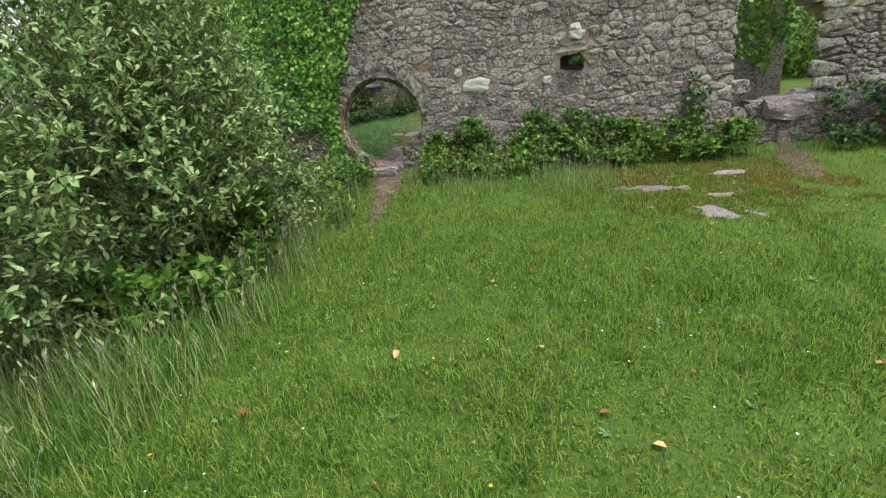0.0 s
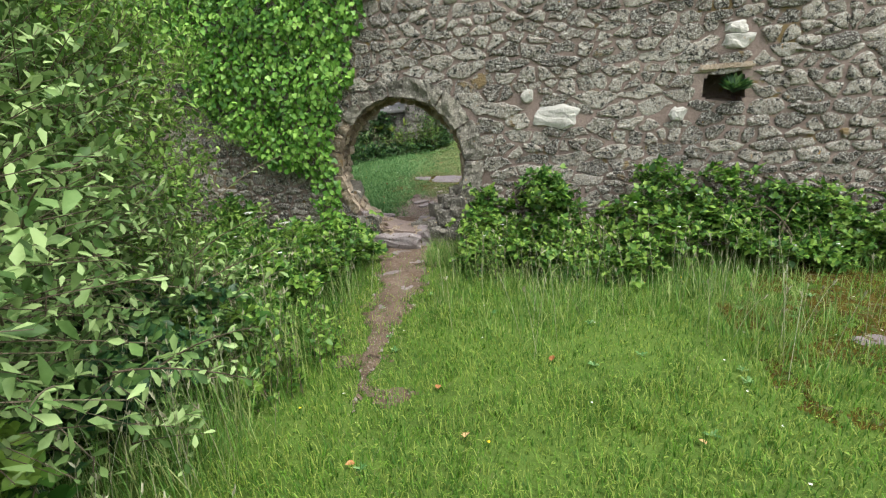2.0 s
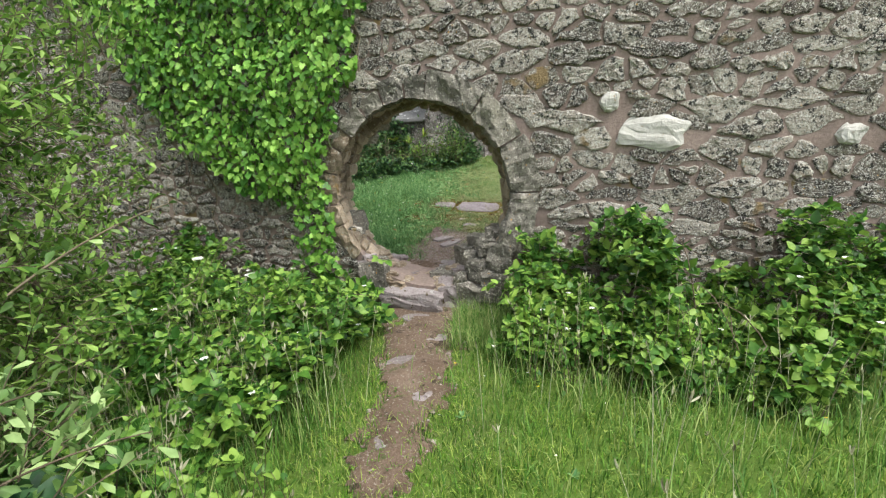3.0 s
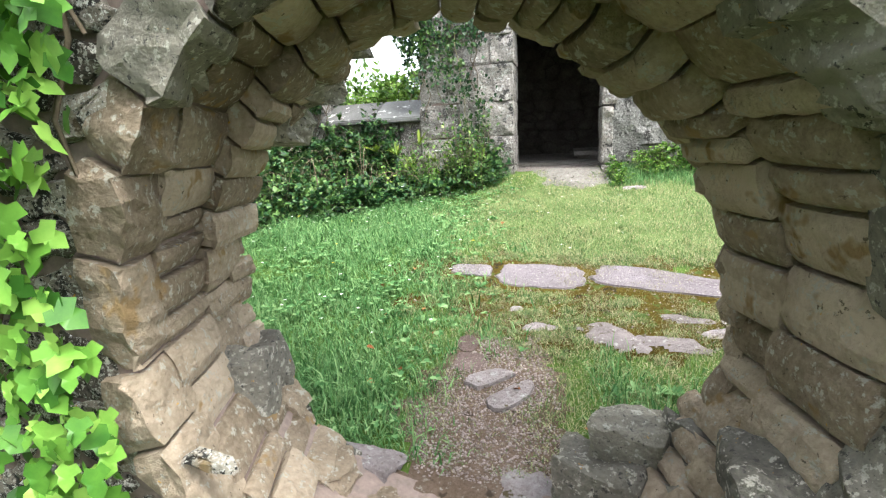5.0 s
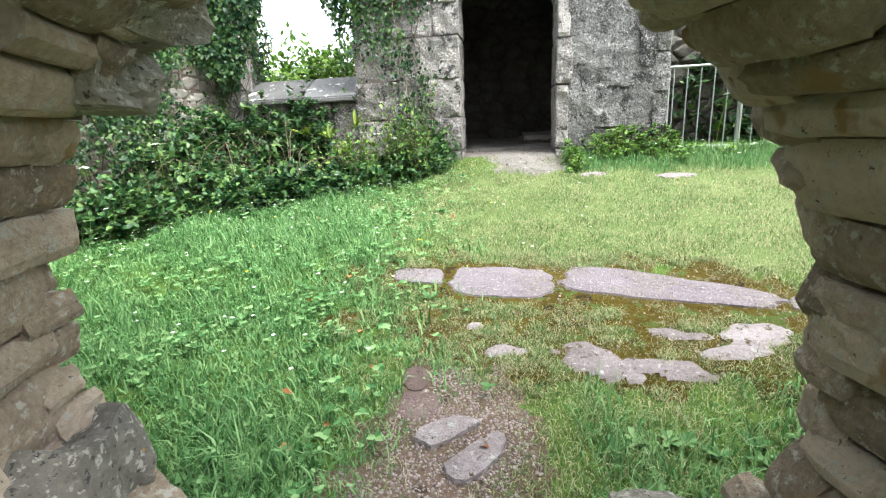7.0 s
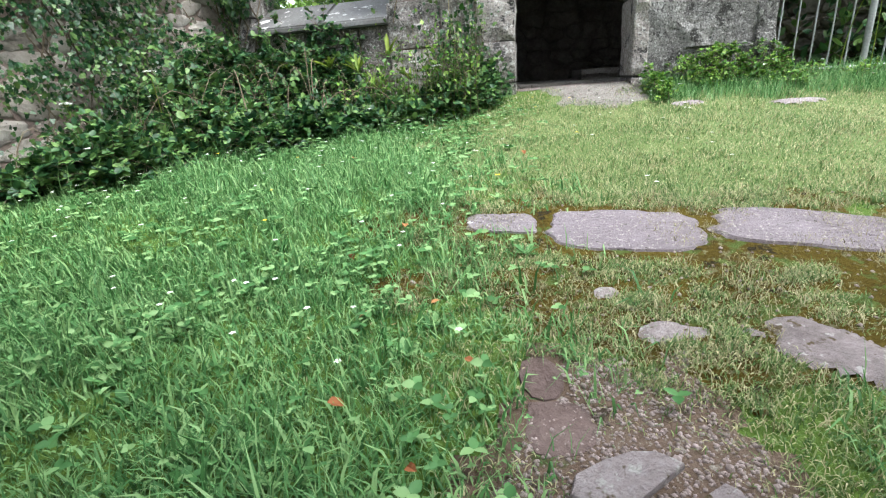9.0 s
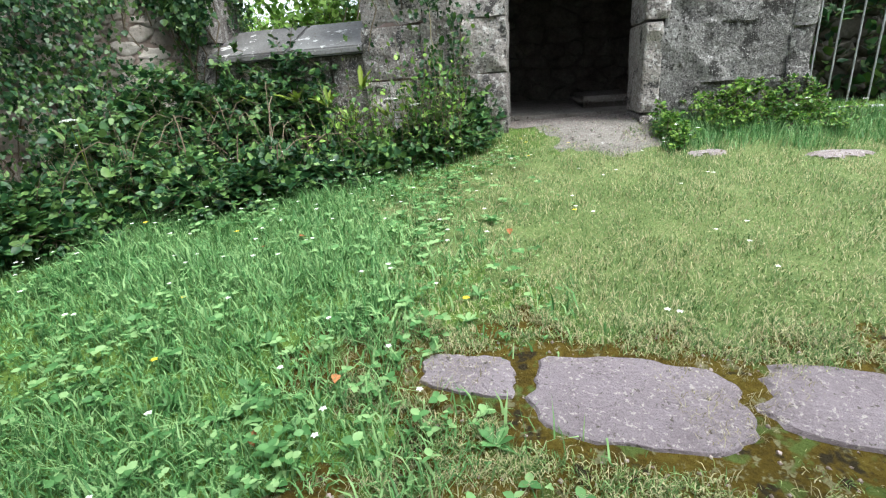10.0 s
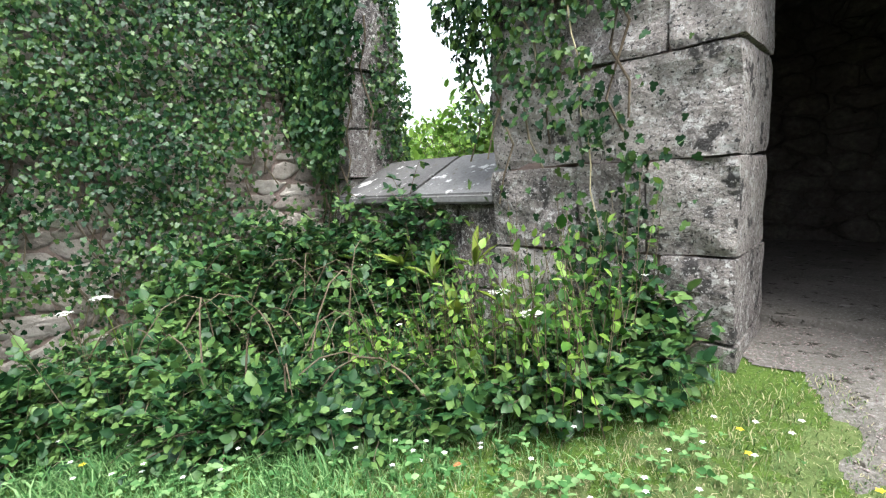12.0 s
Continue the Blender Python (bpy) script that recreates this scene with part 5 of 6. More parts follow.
bramble("broad-leaved bramble spilling out of the shrub into tall grass", band(-1.0, 0.1, -6.0, -4.4, 0.15, 0.15), 1500, 0.8, M_BRAMBLE, 0.085, 12)


def ditch(n):
    """Bushes beyond the lip of the court, up to the walls."""
    out = []
    while len(out) < n:
        x, y = rng.uniform(-4.3, -0.75), rng.uniform(2.2, 4.85)
        e = (x + 0.9) * 0.62 - (y - 4.55) * 0.78
        wall_x = -3.08 - (5.4 - y) * 1.55 / 3.3
        if e < 0.12 and x > wall_x + 0.1:
            out.append((x, y, e))
    a = np.array(out)
    return a[:, 0], a[:, 1], a[:, 2]


def ditch_area(x0, x1):
    def area(n):
        x, y, e = ditch(n * 3)
        k = np.where((x > x0) & (x < x1))[0]
        k = rng.choice(k, n)
        jx, jy = x[k] + rng.normal(0, 0.02, n), np.minimum(y[k] + rng.normal(0, 0.02, n), 4.84)
        return jx, jy, np.clip(0.2 - e[k] * 0.75, 0.12, 1.0)
    return area


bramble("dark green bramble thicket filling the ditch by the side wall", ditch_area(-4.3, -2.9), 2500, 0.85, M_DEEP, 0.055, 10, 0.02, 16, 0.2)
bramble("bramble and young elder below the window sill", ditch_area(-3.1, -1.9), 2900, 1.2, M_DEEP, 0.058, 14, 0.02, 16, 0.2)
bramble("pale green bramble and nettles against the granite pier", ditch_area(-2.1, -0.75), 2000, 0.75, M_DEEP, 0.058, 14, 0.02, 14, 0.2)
bramble("low weeds at the foot of the granite wall", band(0.45, 1.5, 4.4, 4.76, 0.2, 0.9), 480, 0.2, M_BRAMBLE, 0.028, 10, 0.01, 3, 0.1)
bramble("weeds along the railing foot", band(1.45, 3.6, 4.55, 4.75, 0.2, 0.9), 200, 0.1, M_BRAMBLE, 0.024, 8, 0.01, 3, 0.1)


def nettles(x0, x1, y0, y1, n, h, label, mat=M_BRAMBLE, size=0.045):
    """Upright leafy stalks."""
    x, y = rng.uniform(x0, x1, n), rng.uniform(y0, y1, n)
    p = np.stack([x, y, ground_z(x, y) + 0.02], 1)
    root = thicket("nettle_clump", label, "weeds", p, np.tile(np.array([0, -0.25, 1.2]), (n, 1)) + rng.normal(0, 0.15, (n, 3)), mat, size, LEAF_OVATE, 11, h, False, (), 0, 2.2, 0.0)
    return settle(root, (float(x.mean()), float(y.mean()), float(ground_z(x.mean(), y.mean()))))


nettles(-1.75, -0.85, 4.2, 4.7, 150, 0.62, "pale green nettles standing before the granite pier")
nettles(-2.3, -1.5, 3.95, 4.4, 70, 0.5, "young pale elder shoots at the ditch edge")
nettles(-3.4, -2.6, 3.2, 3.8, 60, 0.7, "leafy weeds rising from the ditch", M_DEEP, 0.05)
nettles(-0.45, 0.15, -3.3, -2.3, 60, 0.35, "leafy weeds leaning over the path edge", M_BRAMBLE, 0.05)
nettles(0.7, 2.4, -1.15, -0.6, 80, 0.4, "leafy weeds among the tall grass by the wall", M_BRAMBLE, 0.045)


def hedge(label, blobs, n, mat, size):
    p, d = in_blobs(blobs, n, 0.55)
    p = ground_fit(p, 0.1)
    b = blobs[0]
    stems = [(bezier((b[0] + rng.uniform(-0.5, 0.5), b[1], float(ground_z(b[0], b[1])) - 0.05), (b[0], b[1], b[2]), p[rng.integers(len(p))]), 0.03) for q in range(5)]
    return settle(thicket("hedge_shrub", label, "shrub", p, d, mat, size, LEAF_OVATE, 6, 0.35, False, stems, up=0.4), (b[0], b[1], float(ground_z(b[0], b[1]))))


hedge("leafy hedge outside the ruined window", [(-3.0, 7.2, 1.2, 1.0, 0.7, 0.95), (-3.4, 6.6, 1.1, 1.0, 0.5, 0.9), (-4.6, 7.2, 1.2, 1.2, 0.7, 1.1), (-2.6, 5.95, 1.35, 0.9, 0.3, 0.85), (-2.2, 6.1, 1.4, 0.6, 0.35, 0.8)], 4600, M_FARLEAF, 0.085)
hedge("dark hedge beyond the iron railing", [(2.5, 5.9, 1.4, 0.8, 0.5, 0.75), (3.6, 5.9, 1.4, 0.9, 0.5, 0.85), (4.8, 6.0, 1.5, 1.0, 0.6, 1.0), (2.9, 7.6, 2.0, 1.1, 0.8, 1.0)], 4200, M_IVYDARK, 0.1)
hedge("bright leafy shrub beyond the ruined opening", [(9.0, 4.6, 1.2, 1.6, 0.9, 1.3), (10.6, 5.0, 1.3, 1.5, 0.9, 1.5), (8.0, 5.2, 1.0, 1.2, 0.8, 1.1)], 2200, M_FARLEAF, 0.12)
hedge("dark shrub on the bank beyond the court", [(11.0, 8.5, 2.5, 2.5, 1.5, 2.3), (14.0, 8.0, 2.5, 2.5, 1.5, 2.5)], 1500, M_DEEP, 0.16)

# hart's-tongue ferns under the sill and the fern in the socket
def fern(x, y, z, n, length, label, mat=M_FERN, out=(0, -1)):
    a = rng.uniform(0, 2 * math.pi, n)
    along = np.stack([np.cos(a) * 0.7 + out[0] * 0.5, np.sin(a) * 0.7 + out[1] * 0.5, rng.uniform(0.3, 1.0, n)], 1)
    nor = np.stack([-np.cos(a) * 0.5, -np.sin(a) * 0.5, np.ones(n)], 1)
    v, f = leaf_arrays(LEAF_STRAP, np.tile(np.zeros(3), (n, 1)), nor, along, length * rng.uniform(0.6, 1.2, n))
    ob = mesh_ob("fern", v, f, mat)
    ob.location = (x, y, z)
    return tagged(ob, label, "fern", "ferns under the sill")


for x, y, z in ((-2.5, 4.62, 1.22), (-2.15, 4.6, 1.25), (-1.9, 4.58, 1.2), (-1.62, 4.58, 1.3), (-1.72, 4.55, 1.05), (-2.75, 4.55, 1.15), (-1.45, 4.6, 1.1)):
    fern(x, y, z, 9, 0.17, "yellowing strap-leaved fern below the window sill")
fern(3.2, -0.02, 1.56, 110, 0.18, "small dark fern growing from a hole in the wall", M_DEEP)


# ---- cow parsley ----
def umbel(x, y, z, h, label, lean=(0, 0)):
    root = new("cow_parsley")
    top = np.array([lean[0], lean[1], h])
    v, f = tube_arrays(bezier((0, 0, -0.05), (0, 0, h * 0.6), top)[None], 0.004, 0.7, 5)
    mesh_ob("stalk", v, f, M_FERN, root)
    a = rng.uniform(0, 2 * math.pi, 60)
    rad = 0.042 * np.sqrt(rng.uniform(0, 1, 60))
    c = top + np.stack([rad * np.cos(a), rad * np.sin(a), 0.03 - rad * 0.25 + rng.uniform(-0.004, 0.004, 60)], 1)
    rays = np.stack([top + (c[:14] - top) * s for s in (0, 0.5, 1)], 1)
    v, f = tube_arrays(rays, 0.0012, 1, 3)
    ray = (v, f)
    v, f = joined([leaf_arrays(LEAF_OVATE, c, np.array([0, 0, 1.0]) + rng.normal(0, 0.2, (60, 3)), np.stack([np.cos(a + t), np.sin(a + t), 0 * a], 1), np.full(60, 0.009)) for t in (0, 1.57, 3.14, 4.71)])
    head = mesh_ob("umbel", v, f, M_WHITE, root)
    mesh_ob("ray", *ray, M_FERN, head)
    root.location = (x, y, z)
    return tagged(root, label, "flower", "cow parsley")


for x, y, h in ((-2.95, 3.45, 0.5), (-3.15, 3.6, 0.44), (-1.2, 4.35, 0.42), (-1.35, 4.45, 0.55), (2.0, 4.6, 0.62), (2.2, 4.62, 0.5), (1.85, 4.7, 0.5), (-3.6, 3.4, 0.45), (0.05, -5.35, 1.2), (-1.7, -0.85, 0.62), (-1.25, -0.8, 0.5)):
    umbel(x, y, float(ground_z(x, y)), h + (0.4 if x < -2 and y > 2 else 0), "white cow parsley head on a thin stalk", (rng.uniform(-0.06, 0.06), rng.uniform(-0.1, 0)))


# ---- fallen leaves ----
def fallen_leaf(x, y, s):
    bm = bmesh.new()
    v, f = LEAF_OVATE
    vs = [bm.verts.new((p[0] - 0.5, p[1], p[2] * 1.6)) for p in v]
    for t in f:
        bm.faces.new([vs[i] for i in t])
    ob = part("fallen_leaf", bm, M_DRYLEAF)
    ob.matrix_basis = pose(x, y, float(ground_z(x, y)) + (0.06 if x < -0.55 and y > 0 else 0.03), rng.uniform(-25, 25), rng.uniform(-25, 25), rng.uniform(0, 360)) @ Matrix.Diagonal((s, s, s, 1))
    return tagged(ob, "curled brown fallen leaf on the grass", "leaf", "fallen leaves")


for x, y in ((3.38, -6.16), (2.59, -5.9), (4.17, -5.2), (2.51, -4.73), (2.2, -4.93), (3.4, -4.75), (1.0, -6.6), (2.9, -6.5), (3.1, -6.7), (1.7, -6.0), (4.3, -6.0), (1.9, -7.0), (1.35, -4.2), (2.3, -3.2), (1.2, -3.3), (1.6, -2.5), (0.7, -3.6), (0.95, -2.9), (-0.95, 1.55), (-0.85, 1.5), (-0.75, 1.62), (-0.9, 1.2), (-0.7, 1.05), (-1.1, 1.9), (-0.62, 1.35), (-0.8, 0.95), (-0.18, 1.03), (0.1, 0.85), (-0.95, 2.1), (-1.6, 2.9), (-1.45, 3.0), (-0.5, 3.1), (-1.2, 3.9)):
    fallen_leaf(x, y, rng.uniform(0.03, 0.05) if y > 0 else rng.uniform(0.045, 0.075))

# ---- grass ----
def open_ground(x, y):
    """Where grass can grow: not on paths, rock, moss (sparse) or masonry."""
    k = np.ones(len(x))
    k *= np.where(path_inside(x, y) < 0.85, np.where(y < 0, 0.1 + 0.75 * step(-0.9, -2.3, y + 0.5 * smooth_noise(x, y, 0.2, 24)), 0.12), 1.0)
    k *= np.where(door_inside(x, y) < 1.12, np.where(door_inside(x, y) < 0.85, 0.03, 0.9), 1.0)
    k *= np.where(gravel_inside(x, y) < 1.05, np.where(gravel_inside(x, y) < 0.62, 0.12, 0.6), 1.0)
    k *= np.where(moss_inside(x, y) < 0.9, np.where(smooth_noise(x, y, 0.16, 33) + 0.5 * smooth_noise(x, y, 0.06, 34) > -0.3, 1.0, 0.15), 1.0)
    k *= np.where(yard_inside(x, y) < 0.8, np.where(smooth_noise(x, y, 0.3, 37) > -0.1, 0.95, 0.4), 1.0)
    for test in rock_tests:
        k *= np.where(test(x, y) < 1.0, 0.0, 1.0)
    for cx, cy, w, d, turn in [q[:5] for q in SLABS] + PATH_STONES:
        c, s = math.cos(turn), math.sin(turn)
        u, v = (x - cx) * c + (y - cy) * s, -(x - cx) * s + (y - cy) * c
        k *= np.where((np.abs(u) < w / 2 - 0.005) & (np.abs(v) < d / 2 - 0.005), 0.0, np.where((np.abs(u) < w / 2 + 0.05) & (np.abs(v) < d / 2 + 0.05) & (cy > 1.8), 0.15, 1.0))
    k *= np.where((y > -0.05) & (y < 0.62), 0.0, 1.0)
    k *= np.where((y > 4.75) & (np.abs(x + 0.1) > 0.6), 0.0, 1.0) * (y < 4.95)
    return k


def sow(n, x0, x1, y0, y1, share=None):
    x, y = rng.uniform(x0, x1, n), rng.uniform(y0, y1, n)
    k = open_ground(x, y)
    if share is not None:
        k = k * share(x, y)
    keep = rng.uniform(0, 1, n) < k
    return x[keep], y[keep]


def view_front(x, y):
    return np.clip(1.25 - 0.12 * (y + 8), 0.3, 1) * step(-1.0, 0.0, x) * np.where(x > 5.2, 0.6, 1) * step(7.9, 6.6, x) * step(-8.4, -7.5, y)


x, y = sow(430000, -0.9, 7.9, -8.4, -0.3, view_front)
tuft = smooth_noise(x, y, 0.5, 101) + 0.6 * smooth_noise(x, y, 0.17, 102)
stuff("lawn_grass", blade_arrays(x, y, (0.058 + 0.024 * tuft) * rng.uniform(0.4, 1.5, len(x)), rng.uniform(0.003, 0.0065, len(x)), rng.uniform(0.2, 1.5, len(x))), M_LAWN, "short mown lawn grass with worn patches", "grass")
x, y = sow(440000, -1.7, 3.2, 0.6, 4.95, lambda x, y: step(-0.3, 0.25, (x + 0.9) * 0.62 - (y - 4.55) * 0.78) * np.clip(1.35 - 0.2 * y, 0.5, 1))
lush = step(0.3, -0.75, x + 0.35 + 0.25 * (y - 2) * (y > 2) + 0.35 * smooth_noise(x, y, 0.35, 103) + 0.2 * smooth_noise(x, y, 0.12, 110)) * step(4.3, 3.0, y)
k = rng.uniform(0, 1, len(x)) < lush
stuff("court_grass", blade_arrays(x[~k], y[~k], 0.032 * rng.uniform(0.4, 1.5, (~k).sum()) * (1 + 0.45 * smooth_noise(x[~k], y[~k], 0.15, 115)), rng.uniform(0.002, 0.0045, (~k).sum()), rng.uniform(0.5, 1.7, (~k).sum())), M_COURT, "short pale trodden grass of the court", "grass")
x, y = sow(200000, -4.3, 0.5, 0.62, 4.3, lambda x, y: step(-0.15, 0.15, (x + 0.9) * 0.62 - (y - 4.55) * 0.78) * step(0.3, -0.75, x + 0.35 + 0.25 * (y - 2) * (y > 2) + 0.35 * smooth_noise(x, y, 0.35, 103) + 0.2 * smooth_noise(x, y, 0.12, 110)) * step(4.5, 3.2, y) * np.where(x > -2.6, 1, 0.5))
stuff("lush_grass", blade_arrays(x, y, 0.085 * rng.uniform(0.25, 1.6, len(x)) * (1 + 0.5 * smooth_noise(x, y, 0.3, 104) + 0.35 * smooth_noise(x, y, 0.11, 114)), 0.002 + 0.008 * rng.uniform(0, 1, len(x)) ** 2, rng.uniform(0.4, 2.1, len(x))), M_LUSH, "lush long green grass on the court bank", "grass")


def tall_area(x, y):
    left = step(0.85, -0.15, x + 0.3 * smooth_noise(x, y, 0.45, 105) + 0.12 * (y + 4.5)) * (y < -1.0)
    right = (x > 0.5) * step(4.2, 2.8, x) * step(-2.6, -1.1, y + 0.5 * smooth_noise(x, y, 0.5, 106) + 0.25 * (x - 2.0) * (x > 2.0))
    edge = (x > 3.4) * (y > -0.75) * 0.5
    trodden = step(0.28, 0.6, np.abs(x - np.interp(y, [-4.2, -2.4, -1.6, -0.6], [0.75, 0.35, 0.22, 0.02])) + 0.15 * smooth_noise(x, y, 0.2, 118)) + (y < -4.2)
    return np.clip(left * 1.0 + right * 0.8 + edge, 0, 1) * np.clip(trodden, 0.04, 1)


x, y = sow(120000, -1.7, 6.6, -7.6, -0.25, tall_area)
share = tall_area(x, y) ** 0.7
keep = rng.uniform(0, 1, len(x)) < 0.75
x, y, share = x[keep], y[keep], share[keep]
stuff("tall_grass", blade_arrays(x, y, 0.2 * (0.3 + 0.7 * share) * rng.uniform(0.35, 1.7, len(x)) * (1 + 0.4 * smooth_noise(x, y, 0.5, 107)) * np.where(x < 0.6, 1.6, 1.1), rng.uniform(0.003, 0.007, len(x)), rng.uniform(0.1, 1.1, len(x))), M_TALL, "tall uncut meadow grass at the lawn edge", "grass")
k = rng.uniform(0, 1, len(x)) < np.where(x < 0.6, 0.06, 0.025)
sx, sy = x[k], y[k]
h = rng.uniform(0.3, 0.6, len(sx))
tops = np.stack([sx + rng.normal(0, 0.08, len(sx)), sy + rng.normal(0, 0.08, len(sx)), ground_z(sx, sy) + h], 1)
bases = np.stack([sx, sy, ground_z(sx, sy)], 1)
stalks = tube_arrays(np.stack([bases, (bases + tops) / 2 + np.array([0, 0, 0.04]), tops], 1), 0.0014, 0.7, 3)
heads = joined([leaf_arrays(LEAF_STRAP, tops - np.array([0, 0, 0.02]), random_dirs(len(sx)), unit(tops - bases) + rng.normal(0, 0.22, (len(sx), 3)), rng.uniform(0.025, 0.055, len(sx))) for _ in range(3)])
stuff("seed_heads", joined([stalks, heads]), M_SEED, "pale seeding grass heads over the tall grass", "grass")
x, y = sow(16000, -4.2, -0.6, 2.3, 4.75, lambda x, y: np.exp(-(((x + 0.9) * 0.62 - (y - 4.55) * 0.78 - 0.02) / 0.13) ** 2))
stuff("tall_grass", blade_arrays(x, y, 0.17 * rng.uniform(0.4, 1.6, len(x)), rng.uniform(0.003, 0.006, len(x)), rng.uniform(0.2, 1.3, len(x))), M_LUSH, "long grass leaning over the lip of the ditch", "grass")
# rank grass at the foot of the pier and the railing
x, y = rng.uniform(0.42, 3.6, 16000), rng.uniform(4.2, 4.77, 16000)
k = (rng.uniform(0, 1, 16000) < step(4.15, 4.6, y + 0.12 * smooth_noise(x, y, 0.25, 119))) & (door_inside(x, y) > 1.05)
x, y = x[k], y[k]
stuff("tall_grass", blade_arrays(x, y, 0.1 * rng.uniform(0.4, 1.6, len(x)), rng.uniform(0.0025, 0.006, len(x)), rng.uniform(0.2, 1.4, len(x))), M_LUSH, "rank grass at the foot of the pier and railing", "grass")
# grass creeping up to the stones of the gate
x, y = rng.uniform(0.16, 0.85, 3500), rng.uniform(-0.75, -0.04, 3500)
k = path_inside(x, y) > 0.9
x, y = x[k], y[k]
stuff("tall_grass", blade_arrays(x, y, 0.16 * rng.uniform(0.4, 1.6, len(x)), rng.uniform(0.003, 0.006, len(x)), rng.uniform(0.2, 1.2, len(x))), M_TALL, "uncut grass at the foot of the gate stones", "grass")
# longer weedy grass inside the wall
x, y = sow(9000, 0.1, 1.9, 0.63, 1.4, lambda x, y: step(1.4, 1.0, y + 0.2 * smooth_noise(x, y, 0.2, 111) - 0.1 * x) * step(0.05, 0.25, x))
stuff("lush_grass", blade_arrays(x, y, 0.08 * rng.uniform(0.4, 1.6, len(x)), rng.uniform(0.003, 0.007, len(x)), rng.uniform(0.3, 1.6, len(x))), M_LUSH, "weedy long grass along the inside of the wall", "grass")
# tufts standing out of the lawn
cx, cy = sow(150, 0.2, 6.0, -7.7, -1.2)
k = rng.integers(0, len(cx), 15000)
x, y = cx[k] + rng.normal(0, 0.06, 15000) * (0.5 + (k % 5) / 3), cy[k] + rng.normal(0, 0.06, 15000) * (0.5 + (k % 7) / 4)
stuff("lawn_tufts", blade_arrays(x, y, rng.uniform(0.05, 0.12, len(x)), rng.uniform(0.003, 0.006, len(x)), rng.uniform(0.3, 1.4, len(x))), M_LAWN, "longer dark green tufts in the mown lawn", "grass")
# rosettes of plantain and dandelion
cx, cy = sow(190, -3.2, -0.3, 0.7, 3.4, lambda x, y: step(0.0, 0.3, (x + 0.9) * 0.62 - (y - 4.55) * 0.78) * step(0.1, -0.7, x) * 0.5)
ex, ey = rng.uniform(0.2, 1.6, 60), rng.uniform(0.68, 1.15, 60)
fx, fy = sow(60, 0.3, 5.5, -7.0, -1.0)
cx, cy = np.concatenate([cx, ex, fx]), np.concatenate([cy, ey, fy])
big = np.where(cy > 0, 1.0, 0.8)
arr = []
for q in range(9):
    a = q * 0.7 + rng.uniform(-0.3, 0.3, len(cx))
    al = np.stack([np.cos(a), np.sin(a), rng.uniform(0.25, 0.9, len(cx))], 1)
    nr = np.stack([-np.cos(a) * 0.6, -np.sin(a) * 0.6, np.ones(len(cx))], 1)
    arr.append(leaf_arrays(LEAF_WILLOW, np.stack([cx, cy, ground_z(cx, cy) + 0.01], 1), nr, al, big * rng.uniform(0.025, 0.06, len(cx))))
stuff("weed_rosettes", joined(arr), M_LUSH, "rosettes of plantain and dandelion leaves in the grass", "weeds")
# pale tufts growing through the moss
cx, cy = rng.uniform(-0.9, 1.6, 420), rng.uniform(1.3, 2.5, 420)
k = (moss_inside(cx, cy) < 1.1) & (smooth_noise(cx, cy, 0.25, 116) > -0.15)
for test in rock_tests[:11]:
    k &= test(cx, cy) > 1.1
for q in SLABS:
    k &= (np.abs(cx - q[0]) > q[2] / 2 + 0.03) | (np.abs(cy - q[1]) > q[3] / 2 + 0.04)
cx, cy = cx[k], cy[k]
k = rng.integers(0, len(cx), 26000)
x, y = cx[k] + rng.normal(0, 0.028, len(k)), cy[k] + rng.normal(0, 0.02, len(k))
stuff("turf_tufts", blade_arrays(x, y, rng.uniform(0.012, 0.04, len(x)), rng.uniform(0.0015, 0.004, len(x)), rng.uniform(0.6, 1.8, len(x)), ground_z(x, y) + 0.006), M_COURT, "pale tufts of turf growing through the moss", "grass")
# dead grass lying over the moss and the worn turf
x, y = rng.uniform(-1.0, 2.4, 60000), rng.uniform(1.0, 4.4, 60000)
k = ((moss_inside(x, y) < 1.15) | (y > 2.7) & (rng.uniform(0, 1, 60000) < 0.1) & (x > -0.6 - 0.2 * (y - 2.7))) & (door_inside(x, y) > 1) & (smooth_noise(x, y, 0.2, 35) + 0.5 * smooth_noise(x, y, 0.07, 36) > 0.0)
for test in rock_tests[:11]:
    k &= test(x, y) > 0.9
x, y = x[k], y[k]
lx, ly = rng.uniform(-0.4, 1.5, 12000), rng.uniform(-4.0, -0.3, 12000)
k = (np.abs(path_inside(lx, ly)) < 2.6)
wx, wy = sow(14000, 0.2, 5.8, -7.6, -1.0, lambda x, y: (smooth_noise(x, y, 0.6, 38) + 0.6 * smooth_noise(x, y, 0.2, 39) > 0.45) * 1.0)
x, y = np.concatenate([x, lx[k], wx]), np.concatenate([y, ly[k], wy])
stuff("dead_grass", blade_arrays(x, y, rng.uniform(0.02, 0.055, len(x)), rng.uniform(0.001, 0.0022, len(x)), rng.uniform(1.0, 1.9, len(x)), ground_z(x, y) + 0.012), M_STRAWBLADE, "flattened straw-coloured dead grass over moss", "grass")
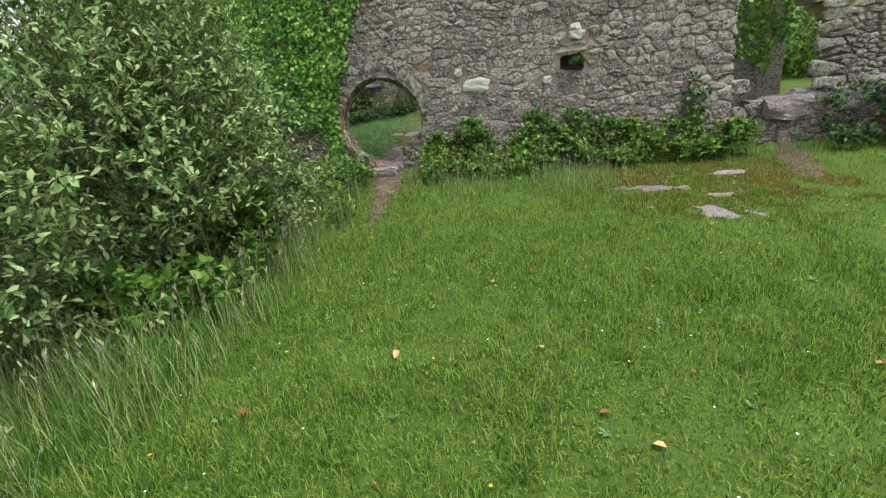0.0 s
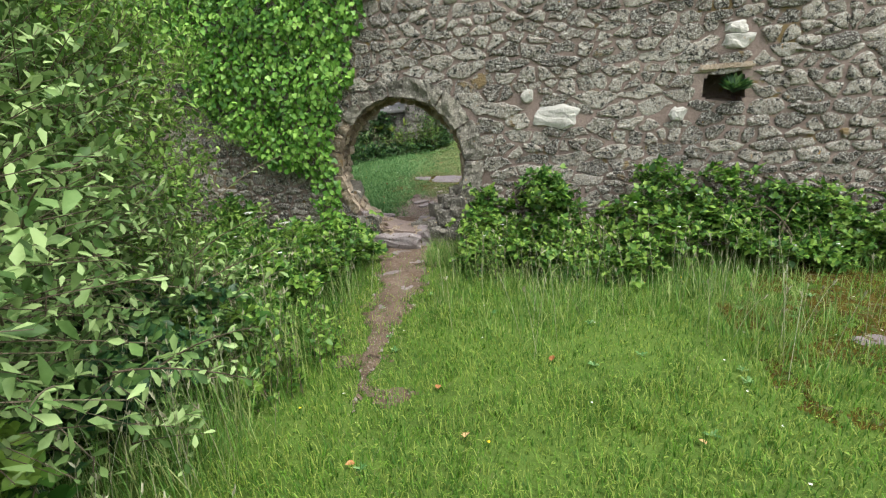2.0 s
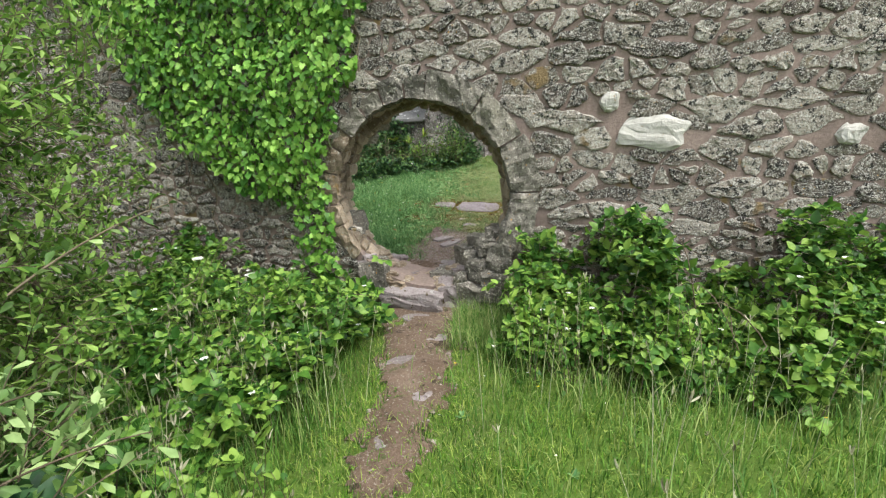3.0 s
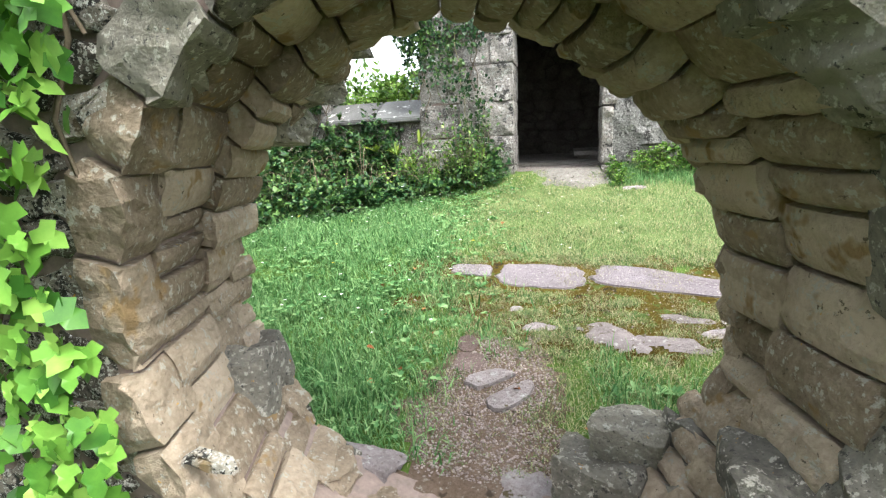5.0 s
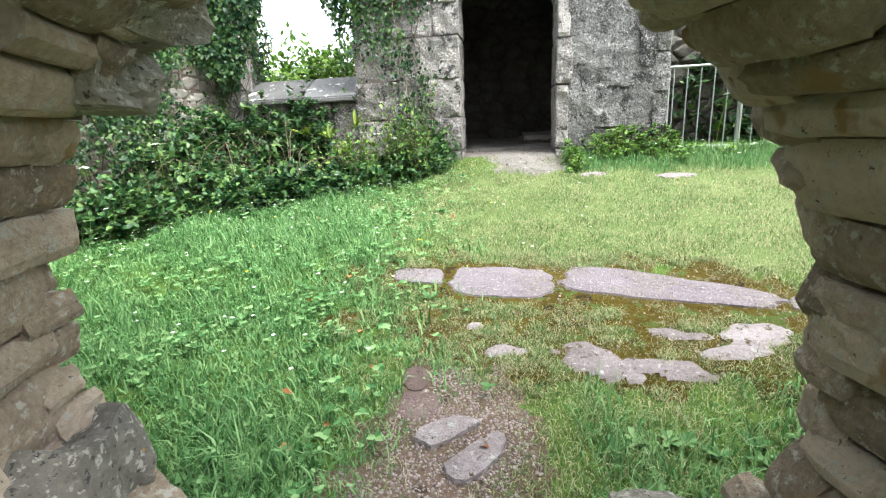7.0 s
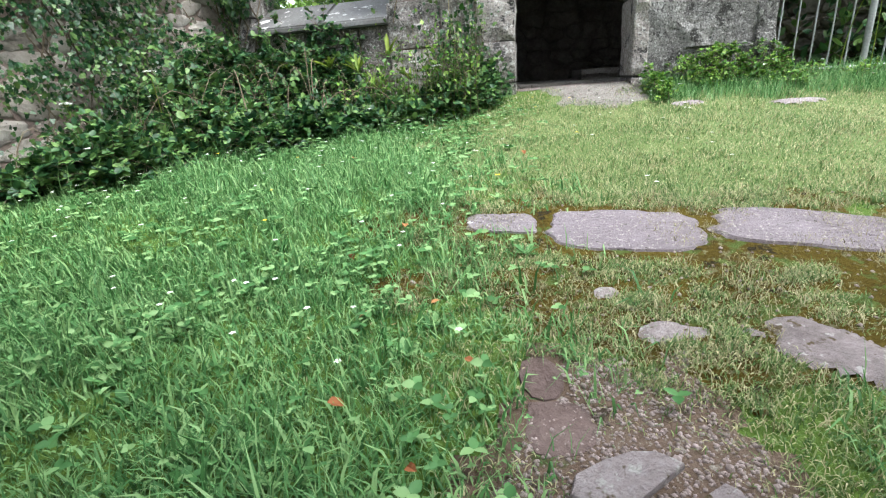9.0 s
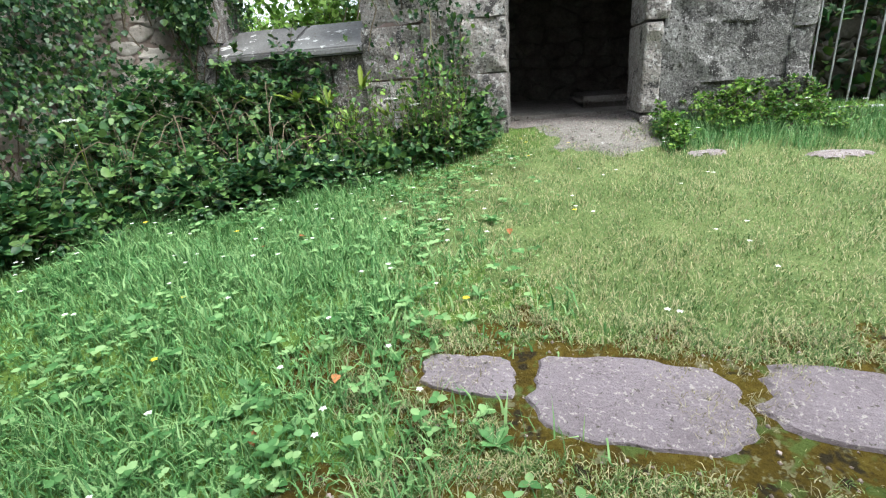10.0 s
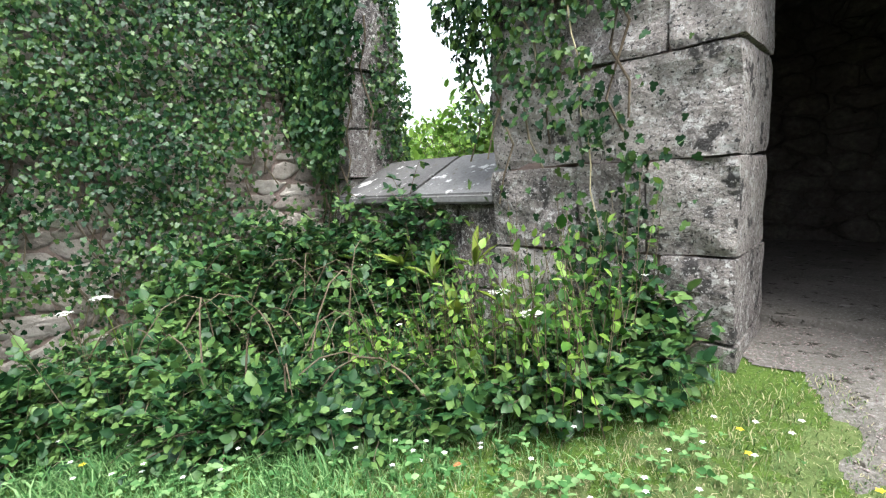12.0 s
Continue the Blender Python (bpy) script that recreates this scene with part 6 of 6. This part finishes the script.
# broad-leaved weeds and clover in the turf
x, y = sow(9000, -3.6, 0.2, 0.65, 4.4, lambda x, y: step(-0.1, 0.2, (x + 0.9) * 0.62 - (y - 4.55) * 0.78) * step(0.2, -0.6, x + 0.3) * (0.25 + 0.75 * (smooth_noise(x, y, 0.3, 108) > 0.1)))
a = rng.uniform(0, 6.28, len(x))
at = np.stack([x, y, ground_z(x, y) + rng.uniform(0.02, 0.09, len(x))], 1)
nor = np.array([0, 0, 1.0]) + rng.normal(0, 0.35, (len(x), 3))
sz = 0.01 + 0.024 * rng.uniform(0, 1, len(x)) ** 1.6
stuff("clover_leaves", joined([leaf_arrays(LEAF_BROAD, at, nor, np.stack([np.cos(a + t), np.sin(a + t), 0.15 + 0 * a], 1), sz) for t in (0, 2.1, 4.2)]), M_LUSH, "clover and broad weed leaves in the long grass", "weeds")
x, y = sow(9000, 0.0, 5.8, -7.6, -0.8, lambda x, y: 0.25 + 0.6 * (smooth_noise(x, y, 0.5, 109) > 0.25))
a = rng.uniform(0, 6.28, len(x))
at = np.stack([x, y, ground_z(x, y) + rng.uniform(0.01, 0.035, len(x))], 1)
nor = np.array([0, 0, 1.0]) + rng.normal(0, 0.3, (len(x), 3))
sz = rng.uniform(0.007, 0.014, len(x))
stuff("clover_leaves", joined([leaf_arrays(LEAF_BROAD, at, nor, np.stack([np.cos(a + t), np.sin(a + t), 0.1 + 0 * a], 1), sz) for t in (0, 2.1, 4.2)]), M_LAWN, "small clover leaves in the mown lawn", "weeds")


def small_flowers(n, box, share, mat, label, size, height):
    x, y = sow(n, *box, share)
    at = np.stack([x, y, ground_z(x, y) + height * rng.uniform(0.6, 1.3, len(x))], 1)
    petals = joined([leaf_arrays(LEAF_OVATE, at, np.array([0, 0, 1.0]) + rng.normal(0, 0.2, (len(x), 3)), np.stack([np.cos(t + 0 * x), np.sin(t + 0 * x), 0.15 + 0 * x], 1), np.full(len(x), size)) for t in np.arange(5) * 1.2566])
    return stuff("lawn_flowers", petals, mat, label, "flowers")


def bank(x, y):
    e = (x + 0.9) * 0.62 - (y - 4.55) * 0.78
    return (e > -0.05) * np.exp(-e * 1.1)


small_flowers(700, (-3.6, 0.6, 1.2, 4.5), bank, M_WHITE, "small white daisies on the grassy bank", 0.011, 0.1)
small_flowers(90, (-3.2, 0.3, 1.0, 4.4), bank, M_YELLOW, "small yellow buttercups on the grassy bank", 0.013, 0.11)
small_flowers(260, (0.2, 6.0, -7.5, -0.9), lambda x, y: 0.4 + 0 * x, M_WHITE, "scattered small white daisies in the lawn", 0.008, 0.035)
small_flowers(110, (0.2, 5.5, -7.0, -0.5), lambda x, y: 0.15 + 0.8 * (y > -1.6), M_YELLOW, "scattered yellow buttercups in the grass", 0.011, 0.05)
